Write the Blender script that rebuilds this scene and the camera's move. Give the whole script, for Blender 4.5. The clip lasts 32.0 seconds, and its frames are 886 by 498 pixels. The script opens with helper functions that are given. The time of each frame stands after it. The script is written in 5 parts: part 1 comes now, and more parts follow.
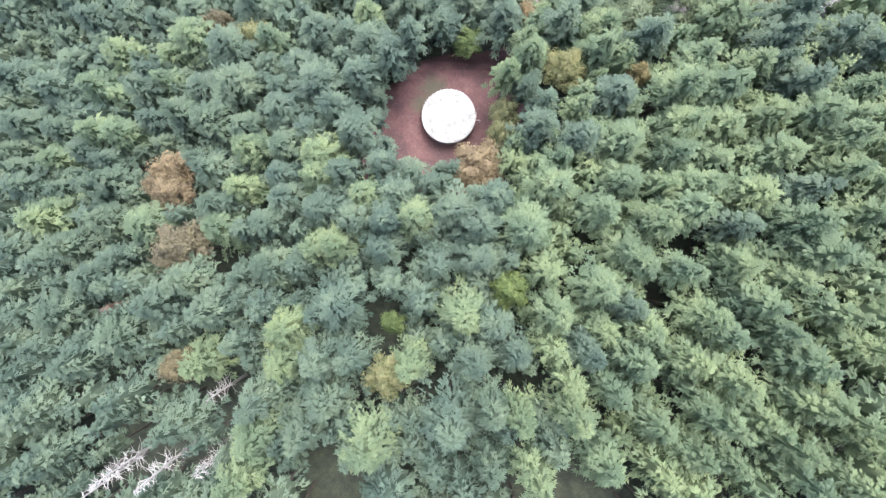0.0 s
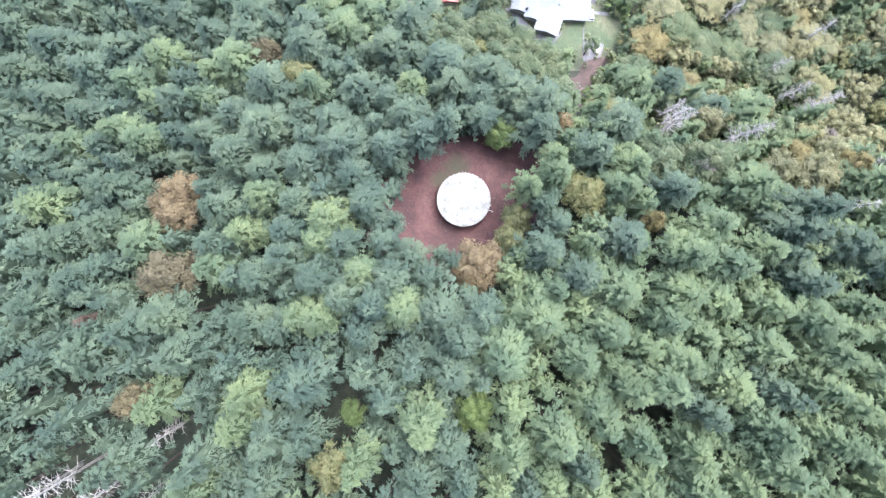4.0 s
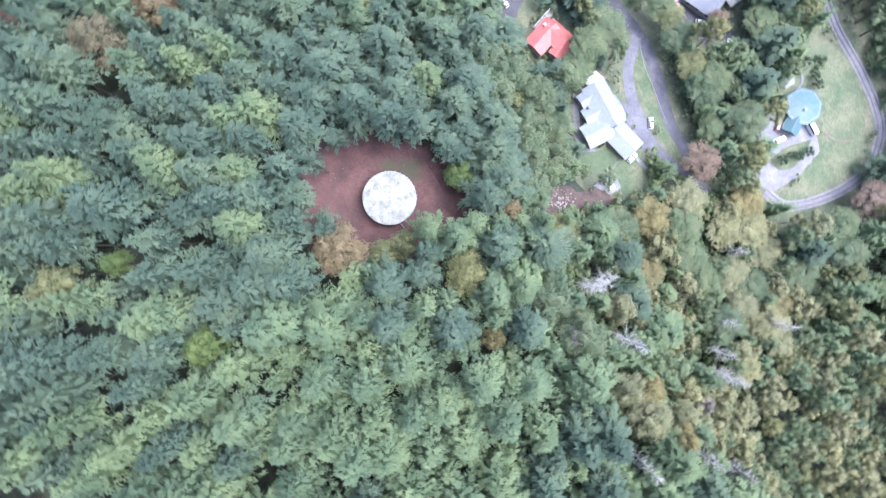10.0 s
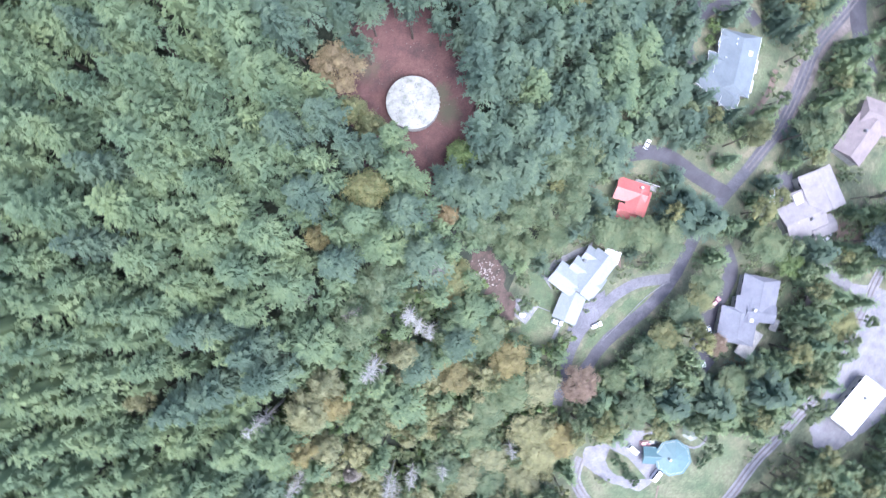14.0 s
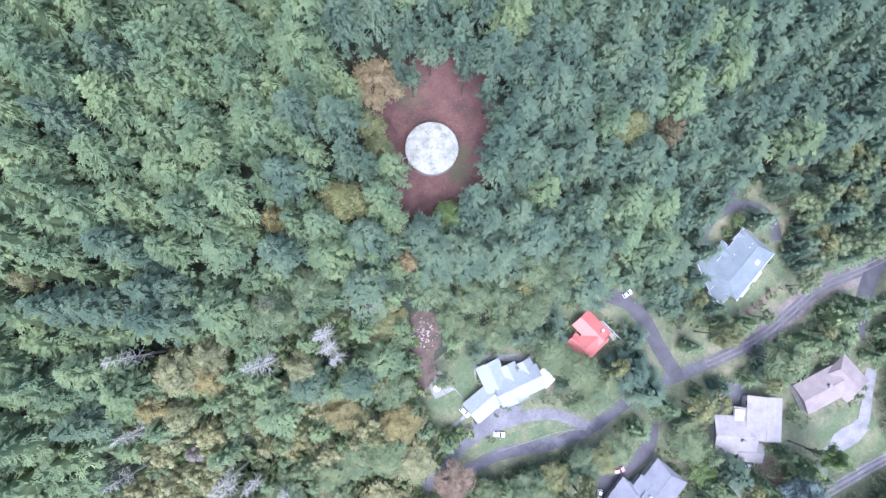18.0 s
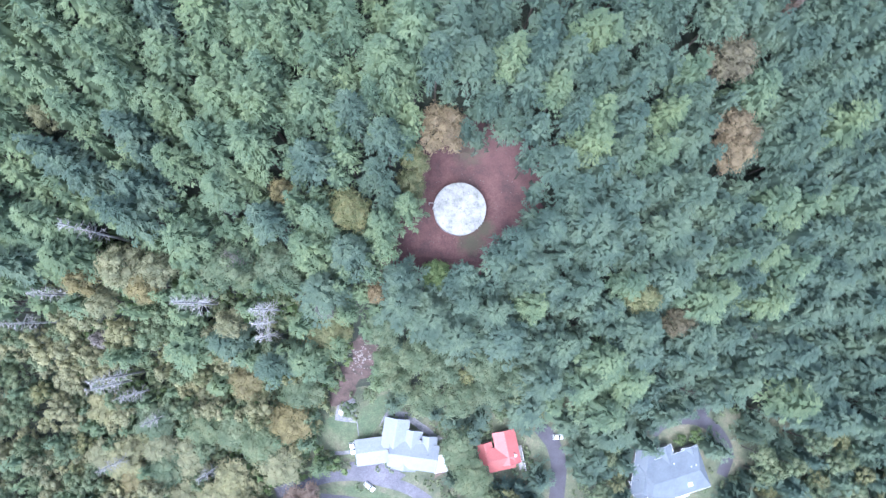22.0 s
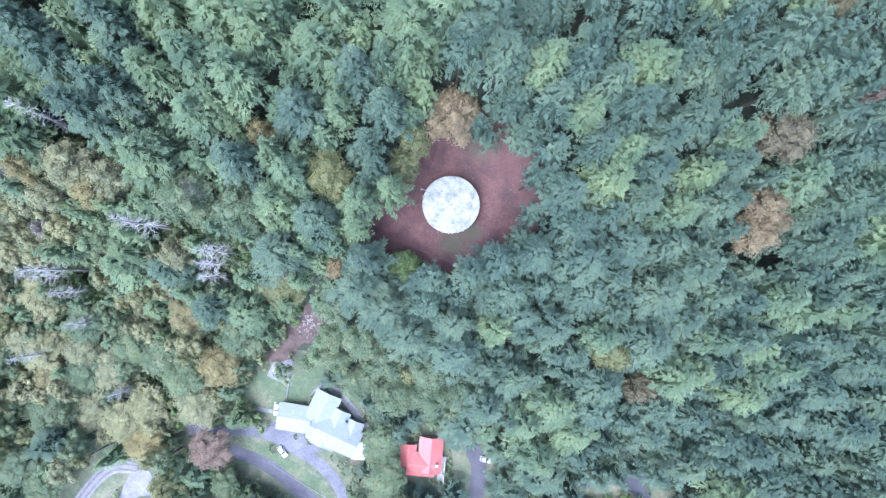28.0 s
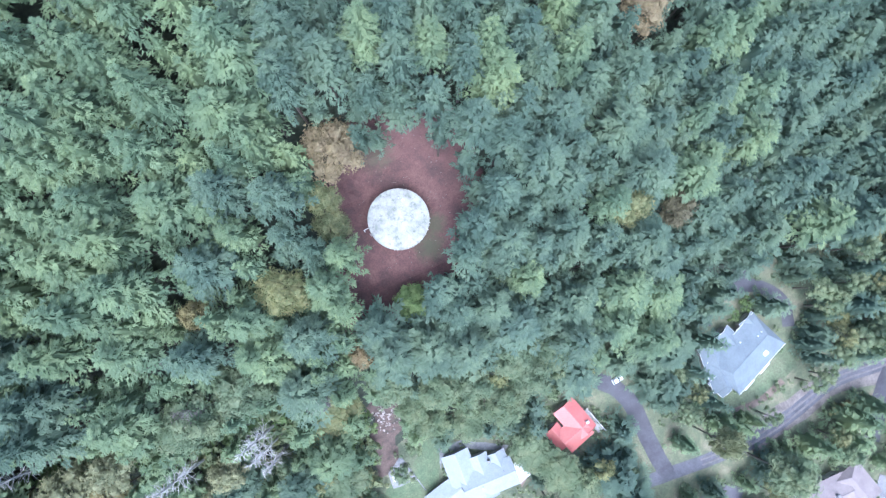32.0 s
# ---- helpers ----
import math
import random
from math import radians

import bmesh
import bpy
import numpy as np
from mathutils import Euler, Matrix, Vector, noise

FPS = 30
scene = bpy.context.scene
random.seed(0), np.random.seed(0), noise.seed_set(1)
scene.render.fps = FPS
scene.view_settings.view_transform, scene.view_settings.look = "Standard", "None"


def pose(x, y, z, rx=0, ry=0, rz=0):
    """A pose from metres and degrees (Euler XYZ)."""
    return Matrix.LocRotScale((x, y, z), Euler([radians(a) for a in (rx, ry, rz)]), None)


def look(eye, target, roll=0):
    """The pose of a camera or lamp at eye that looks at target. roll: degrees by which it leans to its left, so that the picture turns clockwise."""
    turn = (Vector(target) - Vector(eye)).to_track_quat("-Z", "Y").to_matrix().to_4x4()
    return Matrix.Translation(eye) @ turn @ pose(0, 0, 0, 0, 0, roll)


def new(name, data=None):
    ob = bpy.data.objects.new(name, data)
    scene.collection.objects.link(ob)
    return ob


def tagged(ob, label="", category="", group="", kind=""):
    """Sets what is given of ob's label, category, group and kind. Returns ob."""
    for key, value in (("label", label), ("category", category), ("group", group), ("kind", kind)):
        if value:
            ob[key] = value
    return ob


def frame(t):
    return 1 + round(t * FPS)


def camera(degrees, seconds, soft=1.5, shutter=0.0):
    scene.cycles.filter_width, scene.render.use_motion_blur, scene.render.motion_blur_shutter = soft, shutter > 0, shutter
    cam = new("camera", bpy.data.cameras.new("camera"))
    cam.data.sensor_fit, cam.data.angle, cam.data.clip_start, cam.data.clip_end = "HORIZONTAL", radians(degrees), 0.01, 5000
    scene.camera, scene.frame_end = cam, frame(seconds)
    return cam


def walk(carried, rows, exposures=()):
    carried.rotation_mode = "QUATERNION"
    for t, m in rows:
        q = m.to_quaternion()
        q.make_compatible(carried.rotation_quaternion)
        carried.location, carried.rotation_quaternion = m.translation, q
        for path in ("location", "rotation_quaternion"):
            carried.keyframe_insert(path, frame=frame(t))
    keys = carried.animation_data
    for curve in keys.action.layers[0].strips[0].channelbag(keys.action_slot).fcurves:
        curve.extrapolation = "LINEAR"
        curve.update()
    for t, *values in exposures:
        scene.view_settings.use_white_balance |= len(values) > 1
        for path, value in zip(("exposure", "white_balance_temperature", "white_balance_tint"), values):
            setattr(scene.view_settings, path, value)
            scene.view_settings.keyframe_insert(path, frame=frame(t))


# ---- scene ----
cam = camera(77.2, 32.0, soft=1.3, shutter=0.5)
ROWS = [
    (0, 0.67, 2.47, 179.32, -0.43, 0.02, -0.07),
    (0.5, 0.44, 5.16, 179.35, -0.28, -0.04, -0.16),
    (1, 0.19, 7.91, 179.37, -0.14, -0.13, -0.22),
    (1.5, -0.07, 10.72, 179.42, -0.05, -0.21, -0.32),
    (2, -0.34, 13.68, 179.51, 0.04, -0.28, -0.37),
    (2.5, -0.63, 16.82, 179.63, 0.06, -0.34, 0.13),
    (3, -0.95, 20.05, 179.73, 0.08, -0.42, 4.14),
    (3.5, -1.31, 23.23, 179.79, 0.08, -0.46, 10.43),
    (5.5, -0.13, 33.08, 179.92, 0.36, -0.24, 18.50),
    (6, 1.91, 34.77, 179.71, 0.51, 0.00, 19.54),
    (6.5, 4.21, 36.36, 179.51, 0.58, 0.14, 18.56),
    (7, 6.97, 37.84, 179.24, 0.66, 0.29, 17.34),
    (7.5, 10.17, 39.41, 179.04, 0.70, 0.36, 19.08),
    (8, 13.64, 41.09, 178.95, 0.73, 0.38, 26.11),
    (8.5, 17.15, 42.94, 178.81, 0.70, 0.37, 33.13),
    (9, 20.57, 45.08, 178.70, 0.30, 0.35, 40.78),
    (9.5, 23.84, 47.54, 178.54, 0.27, 0.33, 49.18),
    (10, 26.90, 50.37, 178.39, 0.30, 0.35, 58.05),
    (10.5, 29.74, 53.53, 178.46, 0.28, 0.35, 66.85),
    (11, 32.39, 57.04, 178.63, 0.35, 0.39, 75.85),
    (11.5, 34.71, 60.69, 178.74, 0.48, 0.39, 84.79),
    (12, 36.55, 64.36, 178.84, 0.54, 0.34, 93.48),
    (12.5, 37.77, 68.12, 178.89, 0.59, 0.25, 101.36),
    (13, 38.34, 71.90, 179.01, 0.59, 0.14, 108.33),
    (13.5, 38.28, 75.74, 179.18, 0.55, 0.01, 116.29),
    (14, 37.82, 79.51, 179.42, 0.54, -0.11, 124.30),
    (14.5, 37.12, 83.18, 179.60, 0.58, -0.27, 131.76),
    (16.5, 31.11, 89.02, 178.13, 1.26, -1.15, 148.48),
    (17, 29.62, 88.51, 178.28, 2.60, -1.31, 149.26),
    (17.5, 28.05, 87.99, 178.42, 3.92, -1.43, 150.96),
    (18, 26.37, 87.35, 178.58, 5.17, -1.47, 152.18),
    (18.5, 24.60, 86.67, 178.77, 6.35, -1.54, 153.68),
    (19, 22.68, 85.96, 178.86, 6.45, -1.59, 157.50),
    (19.5, 20.74, 85.18, 178.96, 6.46, -1.65, 162.75),
    (20, 18.85, 84.24, 179.09, 6.43, -1.73, 169.11),
    (20.5, 16.99, 83.13, 179.27, 6.44, -1.78, 173.64),
    (21, 15.10, 81.95, 179.42, 6.47, -1.84, 177.14),
    (21.5, 13.14, 80.62, 179.57, 6.59, -1.84, 180.13),
    (22, 11.09, 79.02, 179.77, 6.59, -1.88, 184.71),
    (22.5, 8.95, 77.16, 180.02, 6.57, -1.90, 189.73),
    (23, 6.87, 75.11, 180.37, 6.99, -1.91, 193.93),
    (23.5, 5.01, 73.07, 180.54, 6.99, -1.98, 196.95),
    (24, 3.47, 71.17, 180.43, 7.06, -2.14, 199.02),
    (24.5, 2.28, 69.60, 179.67, 7.11, -2.33, 200.16),
    (25, 1.49, 68.54, 178.44, 7.06, -2.47, 201.00),
    (25.5, 1.18, 67.88, 176.97, 7.15, -2.56, 201.65),
    (26, 1.32, 67.44, 175.32, 7.38, -2.66, 202.41),
    (26.5, 1.75, 67.12, 173.42, 2.24, -2.61, 203.01),
    (28.5, 4.30, 66.35, 165.71, 2.53, -2.41, 199.43),
    (29, 4.33, 66.07, 164.35, 2.90, -2.46, 193.70),
    (29.5, 4.34, 65.81, 162.90, 3.31, -2.41, 186.13),
    (30, 4.44, 65.65, 161.41, 3.67, -2.37, 178.12),
    (30.5, 4.52, 65.64, 159.91, 3.98, -2.29, 170.51),
    (31, 4.60, 65.64, 158.33, 4.13, -2.23, 164.78),
    (31.5, 4.70, 65.53, 156.82, 4.31, -2.15, 159.48),
    (32, 4.75, 65.44, 155.38, 4.41, -2.05, 155.20),
]
walk(cam, [(t, pose(x, y, z, rx, ry, rz)) for t, x, y, z, rx, ry, rz in ROWS],
     [(0, 2.44, 5800, 10), (3, 2.46, 5630, 10), (6, 2.45, 5370, 10.5), (9, 2.31, 5260, 10.5), (14, 2.24, 5190, 10.5), (19, 2.17, 5100, 10), (26, 2.25, 4760, 10.5), (32, 2.2, 4850, 5)])

# ---- light: a bright overcast sky ----
world = bpy.data.worlds.new("overcast_sky")
scene.world = world
world.use_nodes = True
wn = world.node_tree
sky = wn.nodes.new("ShaderNodeTexSky")
sky.sky_type, sky.sun_disc = "NISHITA", False
sky.sun_elevation, sky.sun_rotation = radians(66), radians(20)
sky.dust_density, sky.air_density, sky.ozone_density = 6.0, 0.6, 0.4
wn.links.new(sky.outputs[0], wn.nodes["Background"].inputs[0])
wn.nodes["Background"].inputs[1].default_value = 0.17
sun_lamp = bpy.data.lights.new("sun", "SUN")
sun_lamp.energy, sun_lamp.angle, sun_lamp.color = 0.5, radians(60), (1.0, 0.96, 0.9)
sun = new("sun", sun_lamp)
sun.matrix_world = look((0, 0, 300), (math.sin(radians(20)) * -102, math.cos(radians(20)) * -102, 300 - 230))


# ---- the lie of the land ----
def smooth(v):
    v = min(max(v, 0.0), 1.0)
    return v * v * (3 - 2 * v)


def ground(x, y):
    """Height of the ground: a hillside that falls to a bench with houses, and a level pad round the tank."""
    xc, yc = min(max(x, -150.0), 140.0), max(y, -160.0)
    across = 0.25 * (xc - 3) if xc > 3 else 0.1 * (xc - 3) if xc > -60 else -6.3 + 0.35 * (xc + 60)
    hill = -5 - 0.5 * (yc - 47) + across
    bench = -44 - 0.05 * (min(yc, 400.0) - 147)
    s = smooth((y - 75) / 37)
    z = hill * (1 - s) + bench * s
    pad = 1 - smooth((math.hypot(x - 1, y - 44) - 15) / 16)
    z = z * (1 - pad) + -5.0 * pad
    return z + 0.5 * noise.noise((x * 0.05, y * 0.05, 3.1)) * (1 - pad)


# ---- materials ----
def shader(name, rough=0.8, metal=0.0):
    m = bpy.data.materials.new(name)
    m.use_nodes = True
    b = m.node_tree.nodes["Principled BSDF"]
    b.inputs["Roughness"].default_value, b.inputs["Metallic"].default_value = rough, metal
    return m, m.node_tree, b


def node(nt, kind, **values):
    n = nt.nodes.new(kind)
    for k, v in values.items():
        n.inputs[k.replace("_", " ")].default_value = v
    return n


def ramp(nt, source, *stops):
    r = nt.nodes.new("ShaderNodeValToRGB")
    while len(r.color_ramp.elements) < len(stops):
        r.color_ramp.elements.new(0.5)
    for e, (p, c) in zip(r.color_ramp.elements, stops):
        e.position, e.color = p, (*c, 1)
    nt.links.new(source, r.inputs[0])
    return r.outputs[0]


def blend(nt, fac, a, b, mode="MIX"):
    x = nt.nodes.new("ShaderNodeMix")
    x.data_type, x.blend_type = "RGBA", mode
    for sock, v in ((x.inputs[0], fac), (x.inputs[6], a), (x.inputs[7], b)):
        if isinstance(v, (int, float)):
            sock.default_value = v
        elif isinstance(v, tuple):
            sock.default_value = (*v, 1)
        else:
            nt.links.new(v, sock)
    return x.outputs[2]


def world_noise(nt, scale, detail=3.0, rough=0.6):
    g = nt.nodes.new("ShaderNodeNewGeometry")
    n = node(nt, "ShaderNodeTexNoise", Scale=scale, Detail=detail, Roughness=rough)
    nt.links.new(g.outputs["Position"], n.inputs["Vector"])
    return n.outputs["Fac"]


def mottled(name, dark, light, big=0.3, small=6.0, rough=0.85, bump=0.3, metal=0.0, mid=None, grain=1.0):
    """A surface with stains at one scale and grain at another."""
    m, nt, b = shader(name, rough, metal)
    stops = [(0.3, dark), (0.72, light)] if mid is None else [(0.3, dark), (0.5, mid), (0.72, light)]
    c = ramp(nt, world_noise(nt, big, 4.0), *stops)
    g = ramp(nt, world_noise(nt, small, 3.0), (0.25, (1 - 0.38 * grain,) * 3), (0.75, (1 + 0.25 * grain,) * 3))
    w = ramp(nt, world_noise(nt, small * 0.28, 4.0, 0.7), (0.3, (1 - 0.24 * grain,) * 3), (0.7, (1 + 0.18 * grain,) * 3))
    nt.links.new(blend(nt, 1.0, blend(nt, 1.0, c, g, "MULTIPLY"), w, "MULTIPLY"), b.inputs["Base Color"])
    bp = node(nt, "ShaderNodeBump", Strength=bump, Distance=0.05)
    nt.links.new(world_noise(nt, small * 2), bp.inputs["Height"])
    nt.links.new(bp.outputs[0], b.inputs["Normal"])
    return m


def foliage(name, dark, mid, light, stand=0.11):
    """Leaves or needles: the hue drifts from crown to crown, and from spray to spray."""
    m, nt, b = shader(name, 0.7)
    b.inputs["Specular IOR Level"].default_value = 0.25
    g = nt.nodes.new("ShaderNodeNewGeometry")
    c = ramp(nt, world_noise(nt, stand, 1.0), (0.34, dark), (0.5, mid), (0.66, light))
    j = ramp(nt, g.outputs["Random Per Island"], (0.0, (0.92, 0.92, 0.92)), (1.0, (1.08, 1.08, 1.07)))
    c = blend(nt, 1.0, c, j, "MULTIPLY")
    own = nt.nodes.new("ShaderNodeObjectInfo")
    tint = ramp(nt, own.outputs["Random"], (0.0, (0.91, 0.94, 0.99)), (0.5, (1.0, 1.0, 1.0)), (1.0, (1.08, 1.06, 1.0)))
    c = blend(nt, 1.0, c, tint, "MULTIPLY")
    nt.links.new(c, b.inputs["Base Color"])
    t = nt.nodes.new("ShaderNodeBsdfTranslucent")
    nt.links.new(c, t.inputs[0])
    x = node(nt, "ShaderNodeMixShader", Fac=0.48)
    nt.links.new(b.outputs[0], x.inputs[1])
    nt.links.new(t.outputs[0], x.inputs[2])
    nt.links.new(x.outputs[0], nt.nodes["Material Output"].inputs[0])
    return m


FIR = foliage("fir_needles", (0.077, 0.114, 0.083), (0.106, 0.148, 0.104), (0.141, 0.186, 0.122))
HEMLOCK = foliage("hemlock_needles", (0.108, 0.153, 0.091), (0.147, 0.196, 0.111), (0.187, 0.238, 0.127))
LEAVES = {
    "dark": foliage("dark_shrub_leaves", (0.05, 0.078, 0.045), (0.064, 0.095, 0.053), (0.08, 0.112, 0.062), 0.4),
    "orange": foliage("orange_leaves", (0.178, 0.141, 0.087), (0.218, 0.174, 0.104), (0.257, 0.21, 0.124), 0.4),
    "ochre": foliage("ochre_leaves", (0.18, 0.16, 0.082), (0.225, 0.2, 0.098), (0.265, 0.235, 0.115), 0.4),
    "olive": foliage("olive_leaves", (0.15, 0.163, 0.08), (0.19, 0.198, 0.097), (0.23, 0.228, 0.11), 0.4),
    "lime": foliage("lime_leaves", (0.11, 0.155, 0.06), (0.135, 0.18, 0.068), (0.16, 0.205, 0.078), 0.4),
    "pale": foliage("pale_yellow_leaves", (0.205, 0.21, 0.118), (0.25, 0.248, 0.137), (0.295, 0.285, 0.16), 0.4),
    "alder": foliage("alder_leaves", (0.115, 0.152, 0.088), (0.147, 0.182, 0.104), (0.182, 0.21, 0.12), 0.2),
    "rust": foliage("rust_leaves", (0.16, 0.12, 0.095), (0.2, 0.152, 0.12), (0.235, 0.183, 0.147), 0.4),
    "brown": foliage("brown_olive_leaves", (0.125, 0.112, 0.07), (0.16, 0.14, 0.085), (0.19, 0.168, 0.1), 0.4),
    "grey": foliage("faded_grey_leaves", (0.22, 0.2, 0.19), (0.28, 0.255, 0.245), (0.33, 0.31, 0.3), 0.4),
    "blue": foliage("blue_grey_needles", (0.12, 0.16, 0.15), (0.16, 0.2, 0.19), (0.19, 0.23, 0.22), 0.3),
}
BARK = mottled("bark", (0.05, 0.04, 0.032), (0.13, 0.11, 0.09), 2.0, 14.0)
DEADWOOD = mottled("bleached_deadwood", (0.24, 0.233, 0.218), (0.4, 0.39, 0.365), 1.0, 9.0)
# near-black: the shade between the crowns is put into the floor's colour
DUFF = mottled("canopy_shaded_floor", (0.013, 0.019, 0.012), (0.048, 0.055, 0.032), 0.35, 2.2, mid=(0.026, 0.034, 0.02))
def clearing_litter():
    """Red-brown needle litter, darker where it is damp, with olive moss beside the tank."""
    m, nt, b = shader("red_brown_needle_litter", 0.9)
    c = ramp(nt, world_noise(nt, 0.16, 5.0), (0.3, (0.044, 0.026, 0.026)), (0.5, (0.082, 0.041, 0.04)), (0.72, (0.112, 0.062, 0.058)))
    g = ramp(nt, world_noise(nt, 2.2, 5.0, 0.75), (0.3, (0.6, 0.58, 0.58)), (0.7, (1.3, 1.3, 1.3)))
    c = blend(nt, 1.0, c, g, "MULTIPLY")
    pos = nt.nodes.new("ShaderNodeNewGeometry")
    for x, y, r in ((-2.5, 54.5, 8.0), (-6.5, 49.0, 6.0), (1.0, 22.0, 10.0)):
        d = nt.nodes.new("ShaderNodeVectorMath")
        d.operation = "DISTANCE"
        d.inputs[1].default_value = (x, y, -5.0)
        nt.links.new(pos.outputs["Position"], d.inputs[0])
        near = nt.nodes.new("ShaderNodeMath")
        near.operation = "MULTIPLY_ADD"
        near.inputs[1].default_value, near.inputs[2].default_value = -1.0 / r, 0.72
        nt.links.new(d.outputs["Value"], near.inputs[0])
        both = nt.nodes.new("ShaderNodeMath")
        both.operation = "ADD"
        nt.links.new(near.outputs[0], both.inputs[0])
        nt.links.new(world_noise(nt, 0.5, 5.0, 0.7), both.inputs[1])
        c = blend(nt, ramp(nt, both.outputs[0], (0.5, (0, 0, 0)), (1.0, (0.75, 0.75, 0.75))), c, (0.058, 0.062, 0.036))
    nt.links.new(c, b.inputs["Base Color"])
    bp = node(nt, "ShaderNodeBump", Strength=0.4, Distance=0.08)
    nt.links.new(world_noise(nt, 4.0), bp.inputs["Height"])
    nt.links.new(bp.outputs[0], b.inputs["Normal"])
    return m


def tank_coating():
    """White roof coating with grey lichen at two sizes and a browner stain to one side."""
    m, nt, b = shader("lichen_spotted_white_coating", 0.6)
    c = ramp(nt, world_noise(nt, 0.3, 5.0, 0.65), (0.36, (0.14, 0.142, 0.13)), (0.48, (0.205, 0.206, 0.196)), (0.62, (0.255, 0.256, 0.246)))
    spots = ramp(nt, world_noise(nt, 0.8, 5.0, 0.7), (0.35, (0.62, 0.63, 0.6)), (0.48, (1, 1, 1)))
    grain = ramp(nt, world_noise(nt, 5.0, 3.0), (0.25, (0.8, 0.8, 0.8)), (0.7, (1.1, 1.1, 1.1)))
    c = blend(nt, 1.0, blend(nt, 1.0, c, spots, "MULTIPLY"), grain, "MULTIPLY")
    nt.links.new(c, b.inputs["Base Color"])
    return m


SOIL = clearing_litter()
BANK_SOIL = mottled("red_brown_bank_earth", (0.035, 0.03, 0.022), (0.11, 0.075, 0.066), 0.35, 3.0, mid=(0.07, 0.046, 0.04))
DRY_GRASS = mottled("dry_mown_grass", (0.06, 0.085, 0.043), (0.135, 0.132, 0.085), 0.09, 1.6, mid=(0.09, 0.105, 0.058))
GRASS = mottled("lawn_grass", (0.05, 0.078, 0.038), (0.135, 0.128, 0.08), 0.13, 2.2, mid=(0.078, 0.098, 0.05))
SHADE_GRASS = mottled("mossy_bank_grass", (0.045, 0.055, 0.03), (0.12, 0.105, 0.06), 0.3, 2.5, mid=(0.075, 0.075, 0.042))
VERGE_EARTH = mottled("verge_earth", (0.075, 0.062, 0.058), (0.17, 0.145, 0.138), 0.25, 3.0)
DARK_ASPHALT = mottled("dark_asphalt", (0.03, 0.028, 0.037), (0.07, 0.066, 0.08), 0.15, 4.0, grain=0.6)
ASPHALT = mottled("worn_asphalt", (0.045, 0.043, 0.056), (0.1, 0.096, 0.115), 0.2, 5.0)
GREY_DRIVE = mottled("grey_sealed_drive", (0.075, 0.073, 0.088), (0.14, 0.135, 0.157), 0.2, 5.0)
GRAVEL = mottled("pale_gravel", (0.12, 0.116, 0.132), (0.2, 0.192, 0.212), 0.25, 6.0)
WORN_TRACK = mottled("worn_wheel_track", (0.085, 0.076, 0.08), (0.14, 0.126, 0.132), 0.3, 5.0)
EARTH = mottled("bare_earth", (0.09, 0.065, 0.052), (0.19, 0.14, 0.115), 0.25, 4.0)
TANK_TOP = tank_coating()
TANK_SIDE = mottled("dull_tank_concrete", (0.22, 0.22, 0.23), (0.36, 0.36, 0.37), 0.4, 3.0)
WALL = mottled("house_cladding", (0.3, 0.29, 0.27), (0.42, 0.4, 0.37), 0.6, 5.0)
ROOFS = {
    "white": mottled("pale_metal_roof", (0.128, 0.142, 0.158), (0.156, 0.171, 0.188), 0.1, 2.0, 0.45, 0.05, grain=0.4),
    "red": mottled("red_metal_roof", (0.24, 0.06, 0.054), (0.31, 0.085, 0.076), 0.2, 2.0, 0.5, 0.05, grain=0.4),
    "blue": mottled("grey_blue_shingle_roof", (0.09, 0.105, 0.122), (0.12, 0.138, 0.158), 0.2, 5.0, grain=0.4),
    "grey": mottled("grey_shingle_roof", (0.095, 0.097, 0.12), (0.135, 0.136, 0.162), 0.25, 5.0, grain=0.4),
    "tan": mottled("weathered_shake_roof", (0.15, 0.137, 0.143), (0.23, 0.21, 0.215), 0.25, 5.0, grain=0.4),
    "brown": mottled("brown_shake_roof", (0.13, 0.108, 0.112), (0.19, 0.157, 0.157), 0.25, 5.0, grain=0.4),
    "teal": mottled("teal_metal_roof", (0.036, 0.08, 0.094), (0.048, 0.1, 0.116), 0.2, 2.0, 0.45, 0.05, grain=0.4),
    "bright": mottled("white_membrane_roof", (0.45, 0.45, 0.45), (0.55, 0.55, 0.55), 0.2, 2.0, grain=0.4),
}
TRIM = mottled("white_trim", (0.4, 0.4, 0.41), (0.5, 0.5, 0.51), 0.6, 8.0, 0.5, 0.05)


# ---- building blocks ----
def mesh_of(name, verts, faces, material):
    me = bpy.data.meshes.new(name)
    me.from_pydata([tuple(map(float, v)) for v in verts], [], [tuple(map(int, f)) for f in faces])
    me.materials.append(material)
    me.update()
    return me


def part(name, data, material=None, parent=None, label=""):
    if isinstance(data, bmesh.types.BMesh):
        me = bpy.data.meshes.new(name)
        data.to_mesh(me)
        data.free()
        me.materials.append(material)
        data = me
    ob = new(name, data)
    ob.parent = parent
    if label:
        ob["label"] = label
    return ob


def box(sx, sy, sz, at=(0, 0, 0), turn=0.0, bevel=0.0):
    bm = bmesh.new()
    bmesh.ops.create_cube(bm, size=1, matrix=Matrix.Translation(at) @ Matrix.Rotation(turn, 4, "Z") @ Matrix.Diagonal((sx, sy, sz, 1)))
    if bevel:
        bmesh.ops.bevel(bm, geom=bm.edges[:], offset=bevel, segments=1, affect="EDGES")
    return bm


